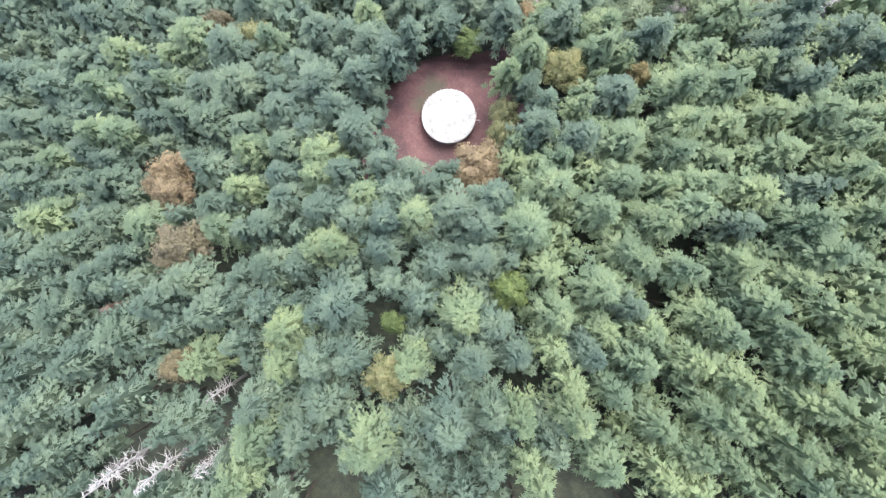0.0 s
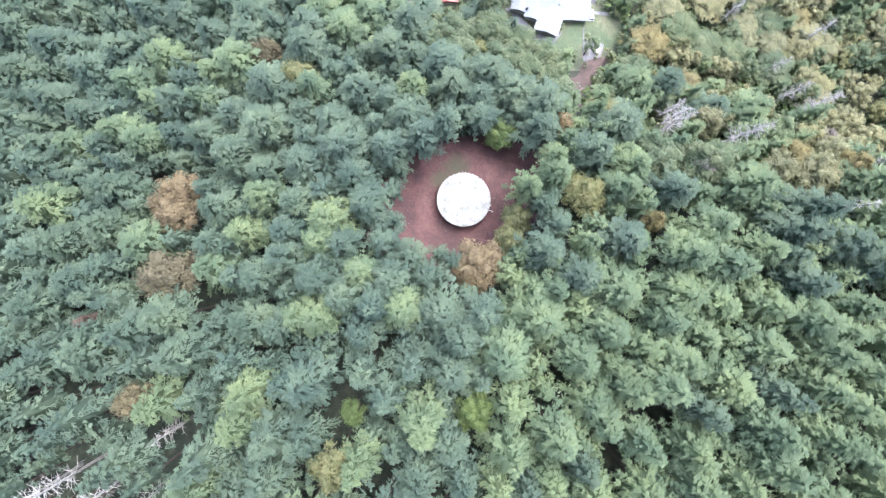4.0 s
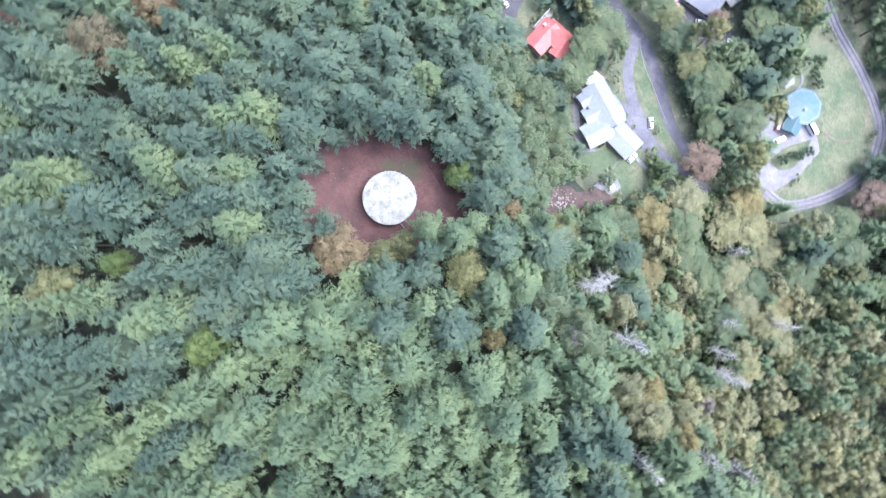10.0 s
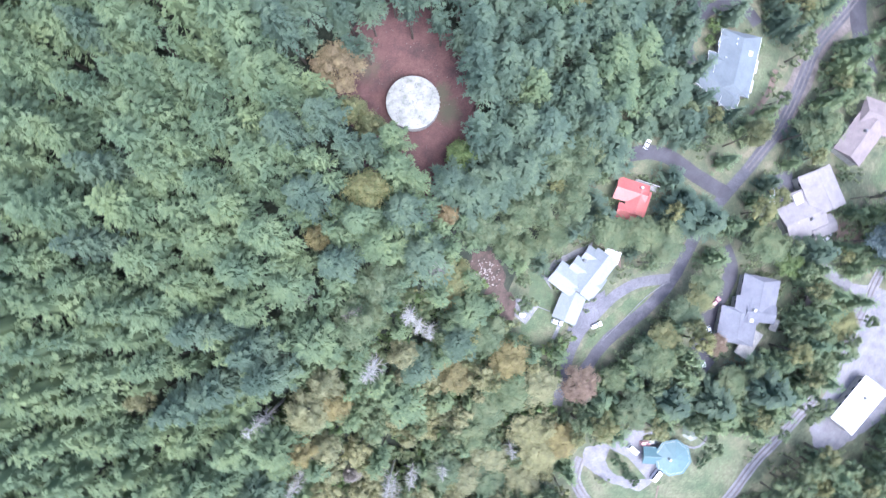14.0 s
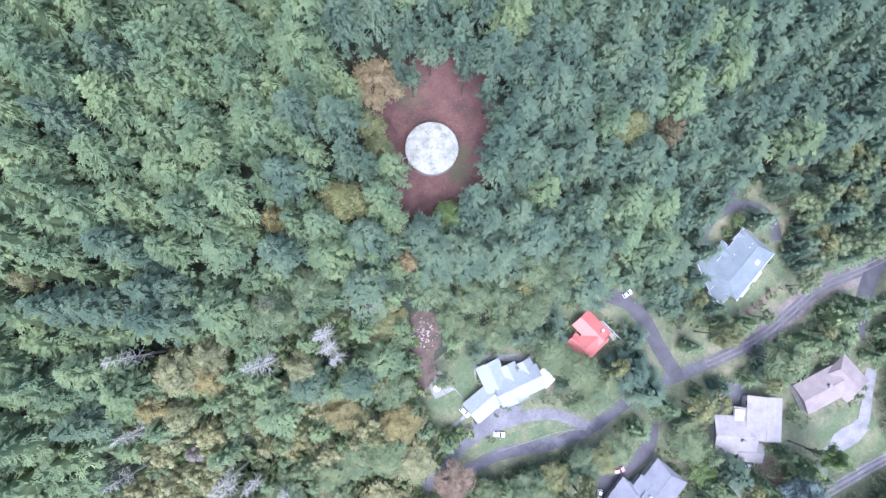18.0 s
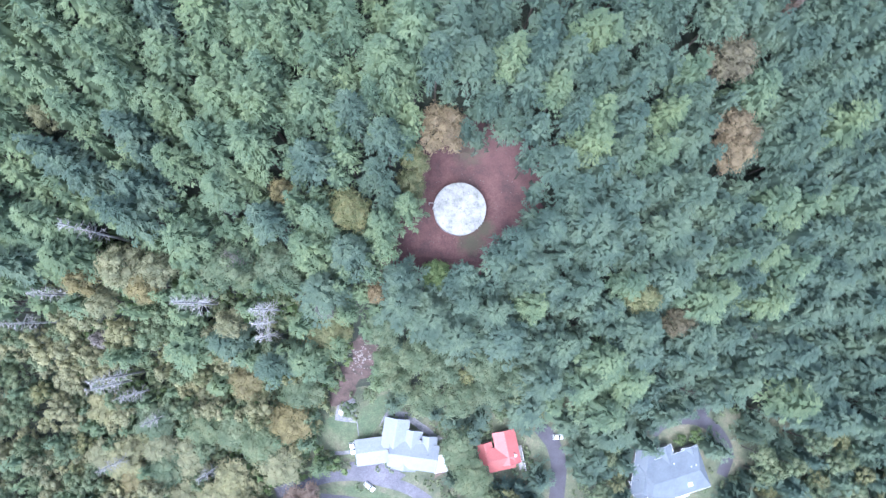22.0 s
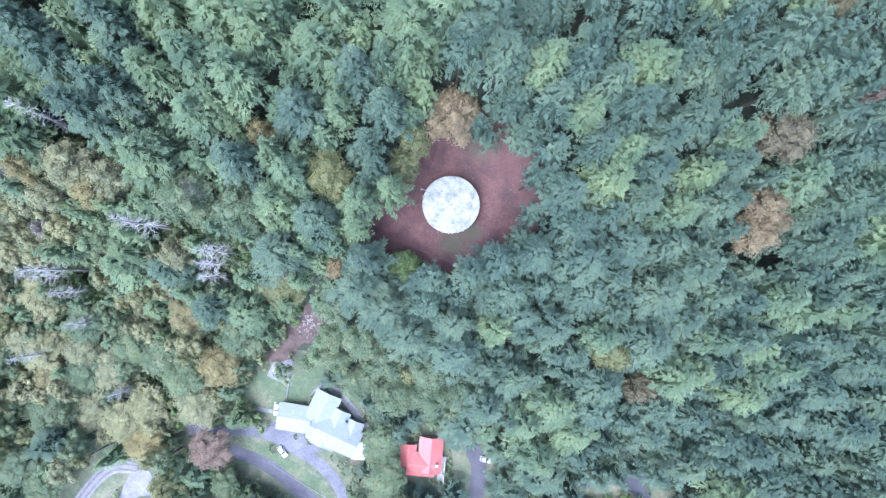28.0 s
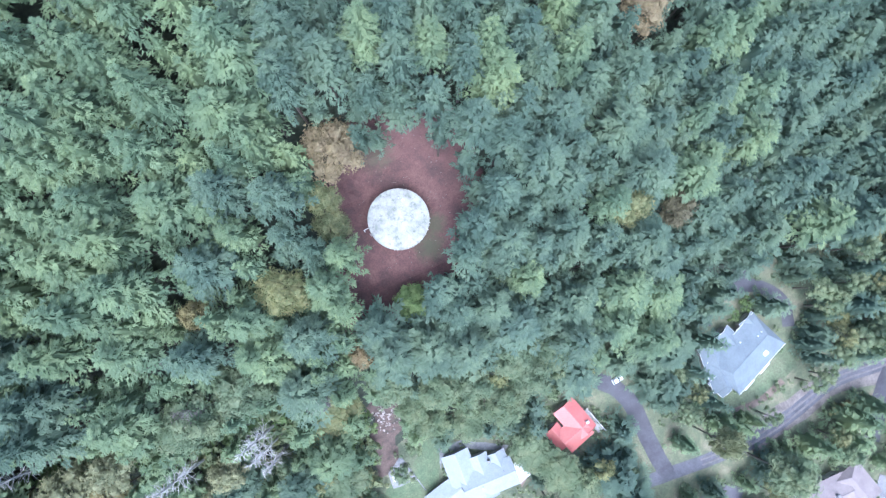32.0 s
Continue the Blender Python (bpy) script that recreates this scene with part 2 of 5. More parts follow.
def pole(bm, a, b, ra, rb, sides=6):
    a, b = Vector(a), Vector(b)
    m = Matrix.Translation((a + b) / 2) @ (b - a).to_track_quat("Z", "Y").to_matrix().to_4x4()
    bmesh.ops.create_cone(bm, cap_ends=True, segments=sides, radius1=ra, radius2=rb, depth=(b - a).length, matrix=m)


def placed(bm, m):
    bmesh.ops.transform(bm, matrix=m, verts=bm.verts)
    return bm


def inside(x, y, poly):
    hit = False
    for (x0, y0), (x1, y1) in zip(poly, poly[1:] + poly[:1]):
        if (y0 > y) != (y1 > y) and x < (x1 - x0) * (y - y0) / (y1 - y0) + x0:
            hit = not hit
    return hit


def to_line(x, y, line):
    """Distance from a point to a polyline."""
    best = 1e9
    for (x0, y0), (x1, y1) in zip(line, line[1:]):
        dx, dy = x1 - x0, y1 - y0
        s = min(max(((x - x0) * dx + (y - y0) * dy) / (dx * dx + dy * dy + 1e-9), 0), 1)
        best = min(best, math.hypot(x - x0 - s * dx, y - y0 - s * dy))
    return best


# ---- the ground ----
def spread(lo, hi, step):
    fine = list(np.arange(lo, hi + 0.1, step))
    out = [25.0 * 1.7 ** k for k in range(9)]
    return [lo - d for d in reversed(out)] + fine + [hi + d for d in out]


gx, gy = spread(-200, 190, 2.5), spread(-110, 300, 2.5)
gv = [(x, y, ground(x, y)) for y in gy for x in gx]
gf = [(j * len(gx) + i, j * len(gx) + i + 1, (j + 1) * len(gx) + i + 1, (j + 1) * len(gx) + i) for j in range(len(gy) - 1) for i in range(len(gx) - 1)]
land = tagged(new("ground", mesh_of("ground", gv, gf, DUFF)), "forest floor under a hillside of conifers, with canopy shade in its colour", "ground", kind="structure")
for p in land.data.polygons:
    p.use_smooth = True


def patch(name, poly, material, label, category, lift=0.12, wobble=1.2, seed=0):
    """A sheet on the ground with an uneven rim."""
    rng = random.Random(seed)
    rim = []
    for (x0, y0), (x1, y1) in zip(poly, poly[1:] + poly[:1]):
        n = max(2, int(math.hypot(x1 - x0, y1 - y0) / 2.0))
        for k in range(n):
            s = k / n
            rim.append((x0 + (x1 - x0) * s + rng.uniform(-wobble, wobble) * 0.6, y0 + (y1 - y0) * s + rng.uniform(-wobble, wobble) * 0.6))
    bm = bmesh.new()
    lo, hi = (min(p[0] for p in rim), min(p[1] for p in rim)), (max(p[0] for p in rim), max(p[1] for p in rim))
    face = bm.faces.new([bm.verts.new((x, y, 0)) for x, y in rim])
    bmesh.ops.triangulate(bm, faces=[face])
    for axis, a, b in ((0, lo[0], hi[0]), (1, lo[1], hi[1])):
        c = a + 3.0
        while c < b:
            co, no = ((c, 0, 0), (1, 0, 0)) if axis == 0 else ((0, c, 0), (0, 1, 0))
            bmesh.ops.bisect_plane(bm, geom=bm.verts[:] + bm.edges[:] + bm.faces[:], plane_co=co, plane_no=no)
            c += 3.0
    for v in bm.verts:
        v.co.z = ground(v.co.x, v.co.y) + lift
    bmesh.ops.recalc_face_normals(bm, faces=bm.faces[:])
    if sum(f.normal.z for f in bm.faces) < 0:
        bmesh.ops.reverse_faces(bm, faces=bm.faces[:])
    ob = part(name, bm, material)
    return tagged(ob, label, category, kind="structure")


def curve_points(line, step=2.0):
    """A smooth line through the points (Catmull-Rom)."""
    pts = [line[0]] + list(line) + [line[-1]]
    out = []
    for a, b, c, d in zip(pts, pts[1:], pts[2:], pts[3:]):
        n = max(2, int(math.dist(b, c) / step))
        for k in range(n):
            s = k / n
            out.append(tuple(0.5 * (2 * q + (r - p) * s + (2 * p - 5 * q + 4 * r - w) * s * s + (3 * q - p - 3 * r + w) * s ** 3) for p, q, r, w in zip(a, b, c, d)))
    return out + [tuple(line[-1])]


def ribbon(name, line, width, material, label, lift=0.2):
    pts = curve_points(line)
    vs, fs = [], []
    for i, (x, y) in enumerate(pts):
        (xa, ya), (xb, yb) = pts[max(i - 1, 0)], pts[min(i + 1, len(pts) - 1)]
        d = math.hypot(xb - xa, yb - ya) or 1
        nx, ny = -(yb - ya) / d, (xb - xa) / d
        for k in (-0.5, -0.17, 0.17, 0.5):
            w = width * k * (1 + 0.12 * noise.noise((x * 0.2, y * 0.2, k)))
            vs.append((x + nx * w, y + ny * w, ground(x + nx * w, y + ny * w) + lift + (0.04 if abs(k) < 0.3 else 0)))
        if i:
            fs += [(4 * i - 4 + k, 4 * i - 3 + k, 4 * i + 1 + k, 4 * i + k)[::-1] for k in range(3)]
    ob = new(name, mesh_of(name, vs, fs, material))
    return tagged(ob, label, "road", kind="structure")


def beside(line, gap):
    """A line at a sideways distance from another."""
    out = []
    for i, (x, y) in enumerate(line):
        (xa, ya), (xb, yb) = line[max(i - 1, 0)], line[min(i + 1, len(line) - 1)]
        d = math.hypot(xb - xa, yb - ya)
        out.append((x - (yb - ya) / d * gap, y + (xb - xa) / d * gap))
    return out


CLEARING = [(-18, 51), (-11, 56), (-3, 62), (6, 65), (14, 65), (27, 72), (25, 62), (20, 54), (24, 44), (17, 39), (16, 31), (10, 25), (4, 21), (-7, 22), (-19, 26), (-20, 40)]
LAWN_TEAL = [(36, 209), (27, 227), (49, 230), (66, 227), (82, 216), (86, 202), (85, 184), (80, 175), (76, 188), (71, 201), (60, 211)]
PAD_TEAL = [(76, 174), (70, 171), (61, 179), (54, 181), (49, 190), (55, 199), (65, 202), (72, 200), (76, 188)]
LAWN_WHITE = [(39, 119), (29, 128), (28, 137), (40, 137), (48, 135), (48, 125)]
LAWN_SIDE = [(23, 111), (22, 119), (29, 129), (35, 125), (33, 118)]
LAWN_BLUE = [(-108, 136), (-107, 147), (-92, 150), (-74, 150), (-72, 143), (-82, 144), (-98, 141)]
BANK = [(30, 88), (27.5, 94), (28.5, 100), (31, 106), (36, 112), (41, 119), (46, 118), (43.5, 110), (40, 103), (38, 96), (34, 89)]
LAWN_TAN = [(-112, 205), (-86, 206), (-82, 226), (-110, 228)]
ROAD = [(-175, 162), (-150, 160.3), (-136, 159.4), (-118, 157.6), (-104, 160), (-90, 162.8), (-76, 163.5), (-60, 162.3), (-45, 160.5), (-30, 159.5), (-18, 161), (-2, 162), (14, 158.6), (29, 154), (45, 153)]
DRIVE_RED = [(-37.5, 119), (-42.5, 124.5), (-45.8, 132), (-46.2, 142), (-46.2, 152), (-47.5, 162)]
DRIVE_WHITE = [(-6, 161), (2.5, 151.5), (11.8, 146.5), (21.3, 144.5), (31.4, 143), (40.5, 144), (50, 147), (62, 152)]
DRIVE_LOOP = [(-82, 119), (-84.5, 115.5), (-91.5, 112), (-101, 112), (-108.8, 116.8), (-112.6, 124.5), (-110.5, 132.5)]
DRIVE_SPUR = [(-99.5, 111), (-103, 107), (-107.5, 102.3), (-112, 97)]
ROAD_EAST = [(-150, 158), (-139.5, 162.8), (-130, 171.8), (-120.5, 182.5)]
ROAD_LOW = [(0, 239), (24, 235.5), (38, 233.2), (54, 232.4), (68.5, 230), (79.5, 225), (88, 214), (90.2, 200), (88, 187), (84.5, 177.5), (80, 173.5), (74, 172)]
LANE = [(-46, 200), (-45, 214), (-45, 227), (-43, 236)]
LANE_FAR = [(-135, 231), (-104, 230.5), (-76, 230.5), (-52, 233), (-43, 235), (-20, 238), (0, 236)]
LANE_TAN = [(-120, 196.5), (-114, 203.5), (-106, 213), (-96, 215.6), (-87, 216.8), (-81.5, 221.5), (-77.5, 230)]
DRIVE_GREY = [(-29, 172), (-23, 180), (-14, 182.5), (-3, 183), (9, 187), (17, 193)]

BENCH = [(-160, 112), (-60, 104), (-20, 110), (20, 108), (60, 118), (105, 150), (100, 230), (70, 275), (-60, 275), (-160, 250)]
UNDER = mottled("bench_undergrowth", (0.05, 0.064, 0.037), (0.16, 0.142, 0.096), 0.16, 2.0, mid=(0.09, 0.1, 0.057))
patch("undergrowth", BENCH, UNDER, "rough grass and brambles between the houses", "undergrowth", 0.08, 3.0, 9)
patch("clearing", [(2 + (x - 2) * 1.25, 44 + (y - 44) * 1.2) for x, y in CLEARING], SOIL, "red-brown needle litter round the water tank", "ground", 0.25, 2.0, 1)
patch("lawn", LAWN_TEAL, DRY_GRASS, "mown sloping lawn below the teal-roofed house", "lawn", 0.14, 1.0, 2)
patch("gravel_yard", PAD_TEAL, GRAVEL, "pale gravel yard beside the teal-roofed house", "yard", 0.2, 0.6, 3)
patch("lawn", LAWN_WHITE, GRASS, "green lawn beside the white-roofed house", "lawn", 0.14, 0.8, 4)
patch("lawn", LAWN_SIDE, GRASS, "narrow strip of lawn behind the white-roofed house", "lawn", 0.16, 0.8, 5)
patch("lawn", LAWN_BLUE, DRY_GRASS, "yellowing lawn along the blue-grey roofed house", "lawn", 0.14, 1.0, 6)
patch("earth_bank", BANK, BANK_SOIL, "cut bank of red-brown earth and pale rubble", "ground", 0.14, 2.6, 7)
patch("lawn", LAWN_TAN, GRASS, "lawn beside the brown-roofed house", "lawn", 0.14, 1.0, 8)
ribbon("road_verge", [(-138, 163), (-118, 157.5), (-103, 160), (-88, 162), (-76, 163)], 9.5, VERGE_EARTH, "bare pinkish-grey earth along the road", 0.15)
ribbon("road", ROAD, 4.8, ASPHALT, "narrow worn asphalt road through the houses")
for line, lift in ((ROAD[:8], 0.3), (ROAD_LOW, 0.33), (LANE_FAR, 0.3)):
    for gap in (-0.95, 0.95):
        ribbon("wheel_track", beside(line, gap), 0.75, WORN_TRACK, "paler wheel track worn along the road", lift)
ribbon("driveway", DRIVE_RED, 6.0, DARK_ASPHALT, "dark asphalt driveway by the red-roofed house", 0.23)
ribbon("driveway", DRIVE_WHITE, 4.2, GREY_DRIVE, "grey driveway in front of the white-roofed house", 0.26)
ribbon("driveway", DRIVE_LOOP, 4.6, DARK_ASPHALT, "looped asphalt driveway behind the blue-grey roofed house", 0.23)
ribbon("driveway", DRIVE_SPUR, 4.4, DARK_ASPHALT, "asphalt driveway that climbs into the woods", 0.27)
ribbon("road", ROAD_EAST, 7.0, DARK_ASPHALT, "wide asphalt side road", 0.29)
ribbon("road", ROAD_LOW, 4.4, GRAVEL, "curved pale lane round the lawn", 0.23)
ribbon("lane", LANE, 4.4, GRAVEL, "gravel lane below the shake-roofed house", 0.26)
ribbon("lane", LANE_FAR, 4.4, GRAVEL, "straight gravel lane with a grassy crown", 0.2)
ribbon("lane", LANE_TAN, 4.8, GRAVEL, "pale gravel drive to the brown-roofed house", 0.29)
ribbon("driveway", DRIVE_GREY, 6.0, DARK_ASPHALT, "dark asphalt driveway of the grey-roofed house", 0.23)


# ---- the water tank ----
def water_tank(x, y, r, h):
    base = new("water_tank")
    base.location = (x, y, ground(x, y))
    bm = bmesh.new()
    bmesh.ops.create_cone(bm, cap_ends=True, segments=72, radius1=r - 0.15, radius2=r - 0.15, depth=h + 0.6, matrix=Matrix.Translation((0, 0, h / 2 - 0.3)))
    part("wall", bm, TANK_SIDE, base, "grey concrete tank wall")
    vs, fs, n = [(0, 0, h + 0.75)], [], 72
    for rr, zz in ((r * 0.35, h + 0.62), (r * 0.7, h + 0.4), (r - 0.1, h + 0.12), (r + 0.12, h + 0.05), (r + 0.12, h - 0.2), (r - 0.1, h - 0.2)):
        vs += [(rr * math.cos(a * math.tau / n), rr * math.sin(a * math.tau / n), zz) for a in range(n)]
    fs += [(0, 1 + a, 1 + (a + 1) % n) for a in range(n)]
    for k in range(5):
        fs += [(1 + k * n + a, 1 + (k + 1) * n + a, 1 + (k + 1) * n + (a + 1) % n, 1 + k * n + (a + 1) % n) for a in range(n)]
    part("roof", mesh_of("roof", vs, fs, TANK_TOP), None, base, "shallow white dome with grey lichen stains")
    for k in range(13):
        a = radians(58 + k * 8.4 + 2.5 * math.sin(k * 5.1))
        bm = box(0.34 + 0.12 * math.sin(k * 2.3), 0.24, 0.2, (r + 0.2, 0, h + 0.02), 0, 0.03)
        part("bracket", placed(bm, Matrix.Rotation(a, 4, "Z")), TANK_SIDE, base)
    bm = box(1.1, 1.1, 0.22, (-3.4, -4.2, h + 0.56), 0.4, 0.04)
    part("hatch", bm, TANK_SIDE, base, "grey square hatch cover")
    for k, (px, py) in enumerate(((1.2, 1.0), (-2.4, -5.4), (4.6, -2.4))):
        bm = bmesh.new()
        bmesh.ops.create_cone(bm, cap_ends=True, segments=12, radius1=0.22, radius2=0.2, depth=0.5, matrix=Matrix.Translation((px, py, h + 0.75)))
        part("vent", bm, TANK_SIDE, base)
    rail = bmesh.new()
    for side in (-0.22, 0.22):
        pole(rail, (r + 0.35, side + 0.6, 0), (r + 0.35, side + 0.6, h + 0.9), 0.035, 0.035)
    for k in range(16):
        pole(rail, (r + 0.35, 0.38, 0.3 + k * 0.33), (r + 0.35, 0.82, 0.3 + k * 0.33), 0.025, 0.025)
    part("ladder", rail, TRIM, base, "thin pale steel ladder")
    bm = bmesh.new()
    pole(bm, (r - 0.2, -1.2, h - 0.6), (r + 1.6, -1.2, h - 0.7), 0.1, 0.1, 8)
    pole(bm, (r + 1.6, -1.2, h - 0.7), (r + 1.6, -1.2, 0), 0.1, 0.1, 8)
    part("overflow_pipe", bm, TRIM, base)
    return tagged(base, "round concrete water tank with a stained white roof", "water tank")


water_tank(2.5, 44.0, 8.6, 5.0)

# fallen sticks, cones and pale stones on the litter
litter_rng = random.Random(12)
sticks, stones = bmesh.new(), bmesh.new()
for k in range(260):
    x, y = litter_rng.uniform(-20, 27), litter_rng.uniform(21, 70)
    if not inside(x, y, CLEARING) or math.hypot(x - 2.5, y - 44) < 9.5:
        continue
    z, a, q = ground(x, y) + 0.3, litter_rng.uniform(0, math.tau), litter_rng.uniform(0.3, 1.3)
    if k % 3:
        pole(sticks, (x, y, z), (x + q * math.cos(a), y + q * math.sin(a), z + litter_rng.uniform(0, 0.2)), 0.05, 0.02, 4)
    else:
        bmesh.ops.create_icosphere(stones, subdivisions=1, radius=litter_rng.uniform(0.1, 0.28), matrix=Matrix.Translation((x, y, z)) @ Matrix.Diagonal((1, 0.8, 0.6, 1)))
tagged(part("fallen_sticks", sticks, VERGE_EARTH), "weathered fallen sticks on the needle litter", "sticks", kind="stuff")
tagged(part("stones", stones, VERGE_EARTH), "small grey-brown stones on the needle litter", "stones", kind="stuff")


# ---- houses ----
GLASS, _gt, _gb = shader("window_glass", 0.08)
_gb.inputs["Base Color"].default_value = (0.03, 0.04, 0.05, 1)
DECK = mottled("weathered_deck_boards", (0.16, 0.155, 0.15), (0.26, 0.25, 0.24), 0.5, 6.0)
STONE = mottled("grey_paving", (0.11, 0.11, 0.12), (0.21, 0.205, 0.215), 0.6, 5.0)


def gable(a, b, ra, low, top, t):
    """Roof shell from eave half-sizes a and b, half a ridge ra, eave and ridge heights."""
    vs = [(-a, -b, low), (a, -b, low), (a, b, low), (-a, b, low), (-ra, 0, top), (ra, 0, top)]
    vs += [(x, y, w - t) for x, y, w in vs]
    return vs, [(0, 1, 5, 4), (2, 3, 4, 5), (1, 2, 5), (3, 0, 4), (0, 6, 7, 1), (1, 7, 8, 2), (2, 8, 9, 3), (3, 9, 6, 0), (6, 9, 8, 7)]


def wing(base, cx, cy, length, width, turn, eave, rise, roof, hip=0.0, over=0.6):
    """A wing of a house: walls, windows, and a pitched roof whose ridge runs along its length."""
    m = Matrix.Translation((cx, cy, 0)) @ Matrix.Rotation(radians(turn), 4, "Z")
    wall = part("wall", placed(box(length, width, eave + 1.5, (0, 0, (eave - 1.5) / 2)), m), WALL, base)
    for side in (-1, 1):
        n = max(1, int(length // 4))
        for k in range(n):
            x = (k + 0.5) * length / n - length / 2
            pane = part("window", placed(box(1.5, 0.08, 1.3, (x, side * (width / 2 + 0.03), eave - 1.6)), m), GLASS, base)
            part("frame", placed(box(1.8, 0.06, 0.14, (x, side * (width / 2 + 0.05), eave - 0.88)), m), TRIM, pane)
    edge = TRIM if roof == ROOFS["blue"] else roof
    a, b, t = length / 2 + over, width / 2 + over, 0.22
    low = eave - over * rise / (width / 2)
    vs, fs = gable(a, b, a - hip * b, low, eave + rise, t)
    shell = part("roof", mesh_of("roof", [m @ Vector(v) for v in vs], fs, roof), None, base)
    part("ridge_cap", placed(box(2 * (a - hip * b), 0.34, 0.1, (0, 0, eave + rise + 0.02)), m), roof, shell)
    for side in (-1, 1):
        part("gutter", placed(box(2 * a, 0.16, 0.16, (0, side * (b + 0.08), low - 0.1)), m), edge, shell)
    if hip == 0:
        slope = math.atan2(eave + rise - low, b)
        for end in (-1, 1):
            for side in (-1, 1):
                mm = m @ Matrix.Translation((end * (a + 0.03), side * b / 2, (low + eave + rise) / 2 - 0.02)) @ Matrix.Rotation(-side * slope, 4, "X")
                part("bargeboard", placed(box(0.09, b / math.cos(slope), 0.26), mm), edge, shell)


def house(label, wings, roof, extras=()):
    cx, cy = wings[0][0], wings[0][1]
    base = new("house")
    base.location = (cx, cy, ground(cx, cy))
    for x, y, *rest in wings:
        wing(base, x - cx, y - cy, *rest[:5], ROOFS[roof], *rest[5:])
    for name, x, y, z, sx, sy, sz, turn, material in extras:
        part(name, box(sx, sy, sz, (x - cx, y - cy, z), radians(turn), min(sx, sy, sz) * 0.12), material, base)
    return tagged(base, label, "house")


house("large house with a pale metal roof in several wings",
      [(10.8, 133, 17.5, 8.4, 176.6, 5.0, 1.3), (18.3, 125.3, 10, 8.3, 86.5, 4.6, 1.2), (11.8, 128.3, 8, 5.8, 86.8, 4.5, 1.0), (5.4, 129.8, 7.5, 5.2, 90, 4.5, 1.0), (26.6, 132.6, 11, 8.4, 11.5, 3.9, 1.1), (14, 135, 6, 8.0, 86, 4.3, 1.0)],
      "white", [("deck", 0.5, 135.6, 2.6, 5.0, 6.5, 0.3, 15, TRIM), ("skylight", 26.6, 133.4, 4.95, 1.8, 1.3, 0.2, 11.5, TRIM), ("chimney", 8.4, 127.0, 5.4, 0.9, 0.9, 2.0, 0, STONE), ("vent_pipe", 14, 134, 6.2, 0.4, 0.4, 0.9, 0, TRIM), ("vent_pipe", 5.2, 132, 6.1, 0.35, 0.35, 0.8, 0, STONE)])
house("small house with a bright red metal roof",
      [(-24.4, 127.2, 11.5, 7.4, 106, 5.0, 1.3), (-22.4, 131.4, 9, 7.2, 16, 4.95, 1.25), (-16.9, 130.2, 6.8, 4.4, 108, 4.5, 0.9)],
      "red", [("chimney", -27.8, 129.5, 6.0, 1.0, 1.0, 1.2, 0, TRIM), ("deck", -30.4, 131, 2.4, 2.6, 9, 0.3, 16, DECK), ("railing", -31.6, 131.4, 3.0, 0.12, 9, 0.9, 16, TRIM)])
house("large house with a blue-grey hipped roof",
      [(-89.3, 132.7, 23.5, 14.2, 21.1, 5.5, 2.2, 0.4), (-78.0, 132.3, 16.5, 7.4, 84, 4.9, 1.5, 0.4), (-86.3, 126.6, 8, 5.4, 111, 5.0, 1.2), (-96.3, 125.4, 7, 5.2, 111, 5.0, 1.1), (-76.6, 138.6, 6, 5, 111, 4.6, 1.0)],
      "blue", [("skylight", -95.0, 135.1, 6.5, 1.9, 1.5, 0.35, 22, TRIM), ("vent_pipe", -96.6, 127.6, 7.2, 0.45, 0.45, 0.7, 0, TRIM), ("vent_pipe", -94.8, 128.4, 7.2, 0.45, 0.45, 0.7, 0, TRIM), ("vent_pipe", -88.5, 128.0, 6.4, 0.45, 0.45, 0.7, 0, TRIM), ("balcony", -93.6, 140.2, 3.4, 5, 1.8, 0.3, 22, TRIM), ("balcony", -86.0, 143.0, 3.4, 5, 1.8, 0.3, 22, TRIM)])
house("house with weathered tan shake roofs",
      [(-55.1, 190.2, 15.5, 13.3, 148.8, 5.0, 1.8), (-68.1, 189.8, 15.6, 12.5, 57, 6.0, 1.8), (-61.5, 187.5, 9, 8, 57, 4.6, 0.8), (-57, 199, 9, 6, 148, 4.4, 1.0)],
      "tan", [("skylight", -60.3, 184.3, 5.0, 4.2, 3.4, 0.5, 57, TRIM), ("chimney", -56, 192.5, 6.9, 0.9, 1.3, 1.6, 58, STONE), ("vent_pipe", -52, 189, 6.4, 0.4, 0.4, 0.8, 0, TRIM)])
house("house with a brown shake hipped roof",
      [(-94.2, 191.4, 17, 11.2, 178, 5.0, 2.0), (-105.6, 192.4, 13, 11.5, 104, 5.0, 2.1, 0.3)],
      "brown", [("deck", -110, 201, 1.2, 9, 4, 0.3, 34, DECK), ("chimney", -97, 190.5, 7.2, 1.0, 1.0, 1.4, 0, STONE)])
house("large house with a grey shingle roof",
      [(-19.4, 193, 14.5, 13.2, 22.7, 5.4, 1.6, 0.3), (-4.9, 192.7, 13, 13.4, 23, 4.8, 1.4, 0.3), (-12.4, 192.4, 9, 9, 23, 5.2, 1.2), (-14.1, 197.0, 10.5, 6, 116, 5.9, 0.8)],
      "grey", [("deck", -2.0, 201.4, 2.7, 12, 6.4, 0.3, 2, DECK), ("chimney", -13.4, 193.8, 7.0, 1.1, 1.1, 1.4, 17, TRIM), ("deck", -14, 206, 2.4, 5, 3, 0.3, 10, DECK), ("skylight", -9.5, 195.5, 6.3, 1.4, 1.4, 0.2, 23, TRIM)])
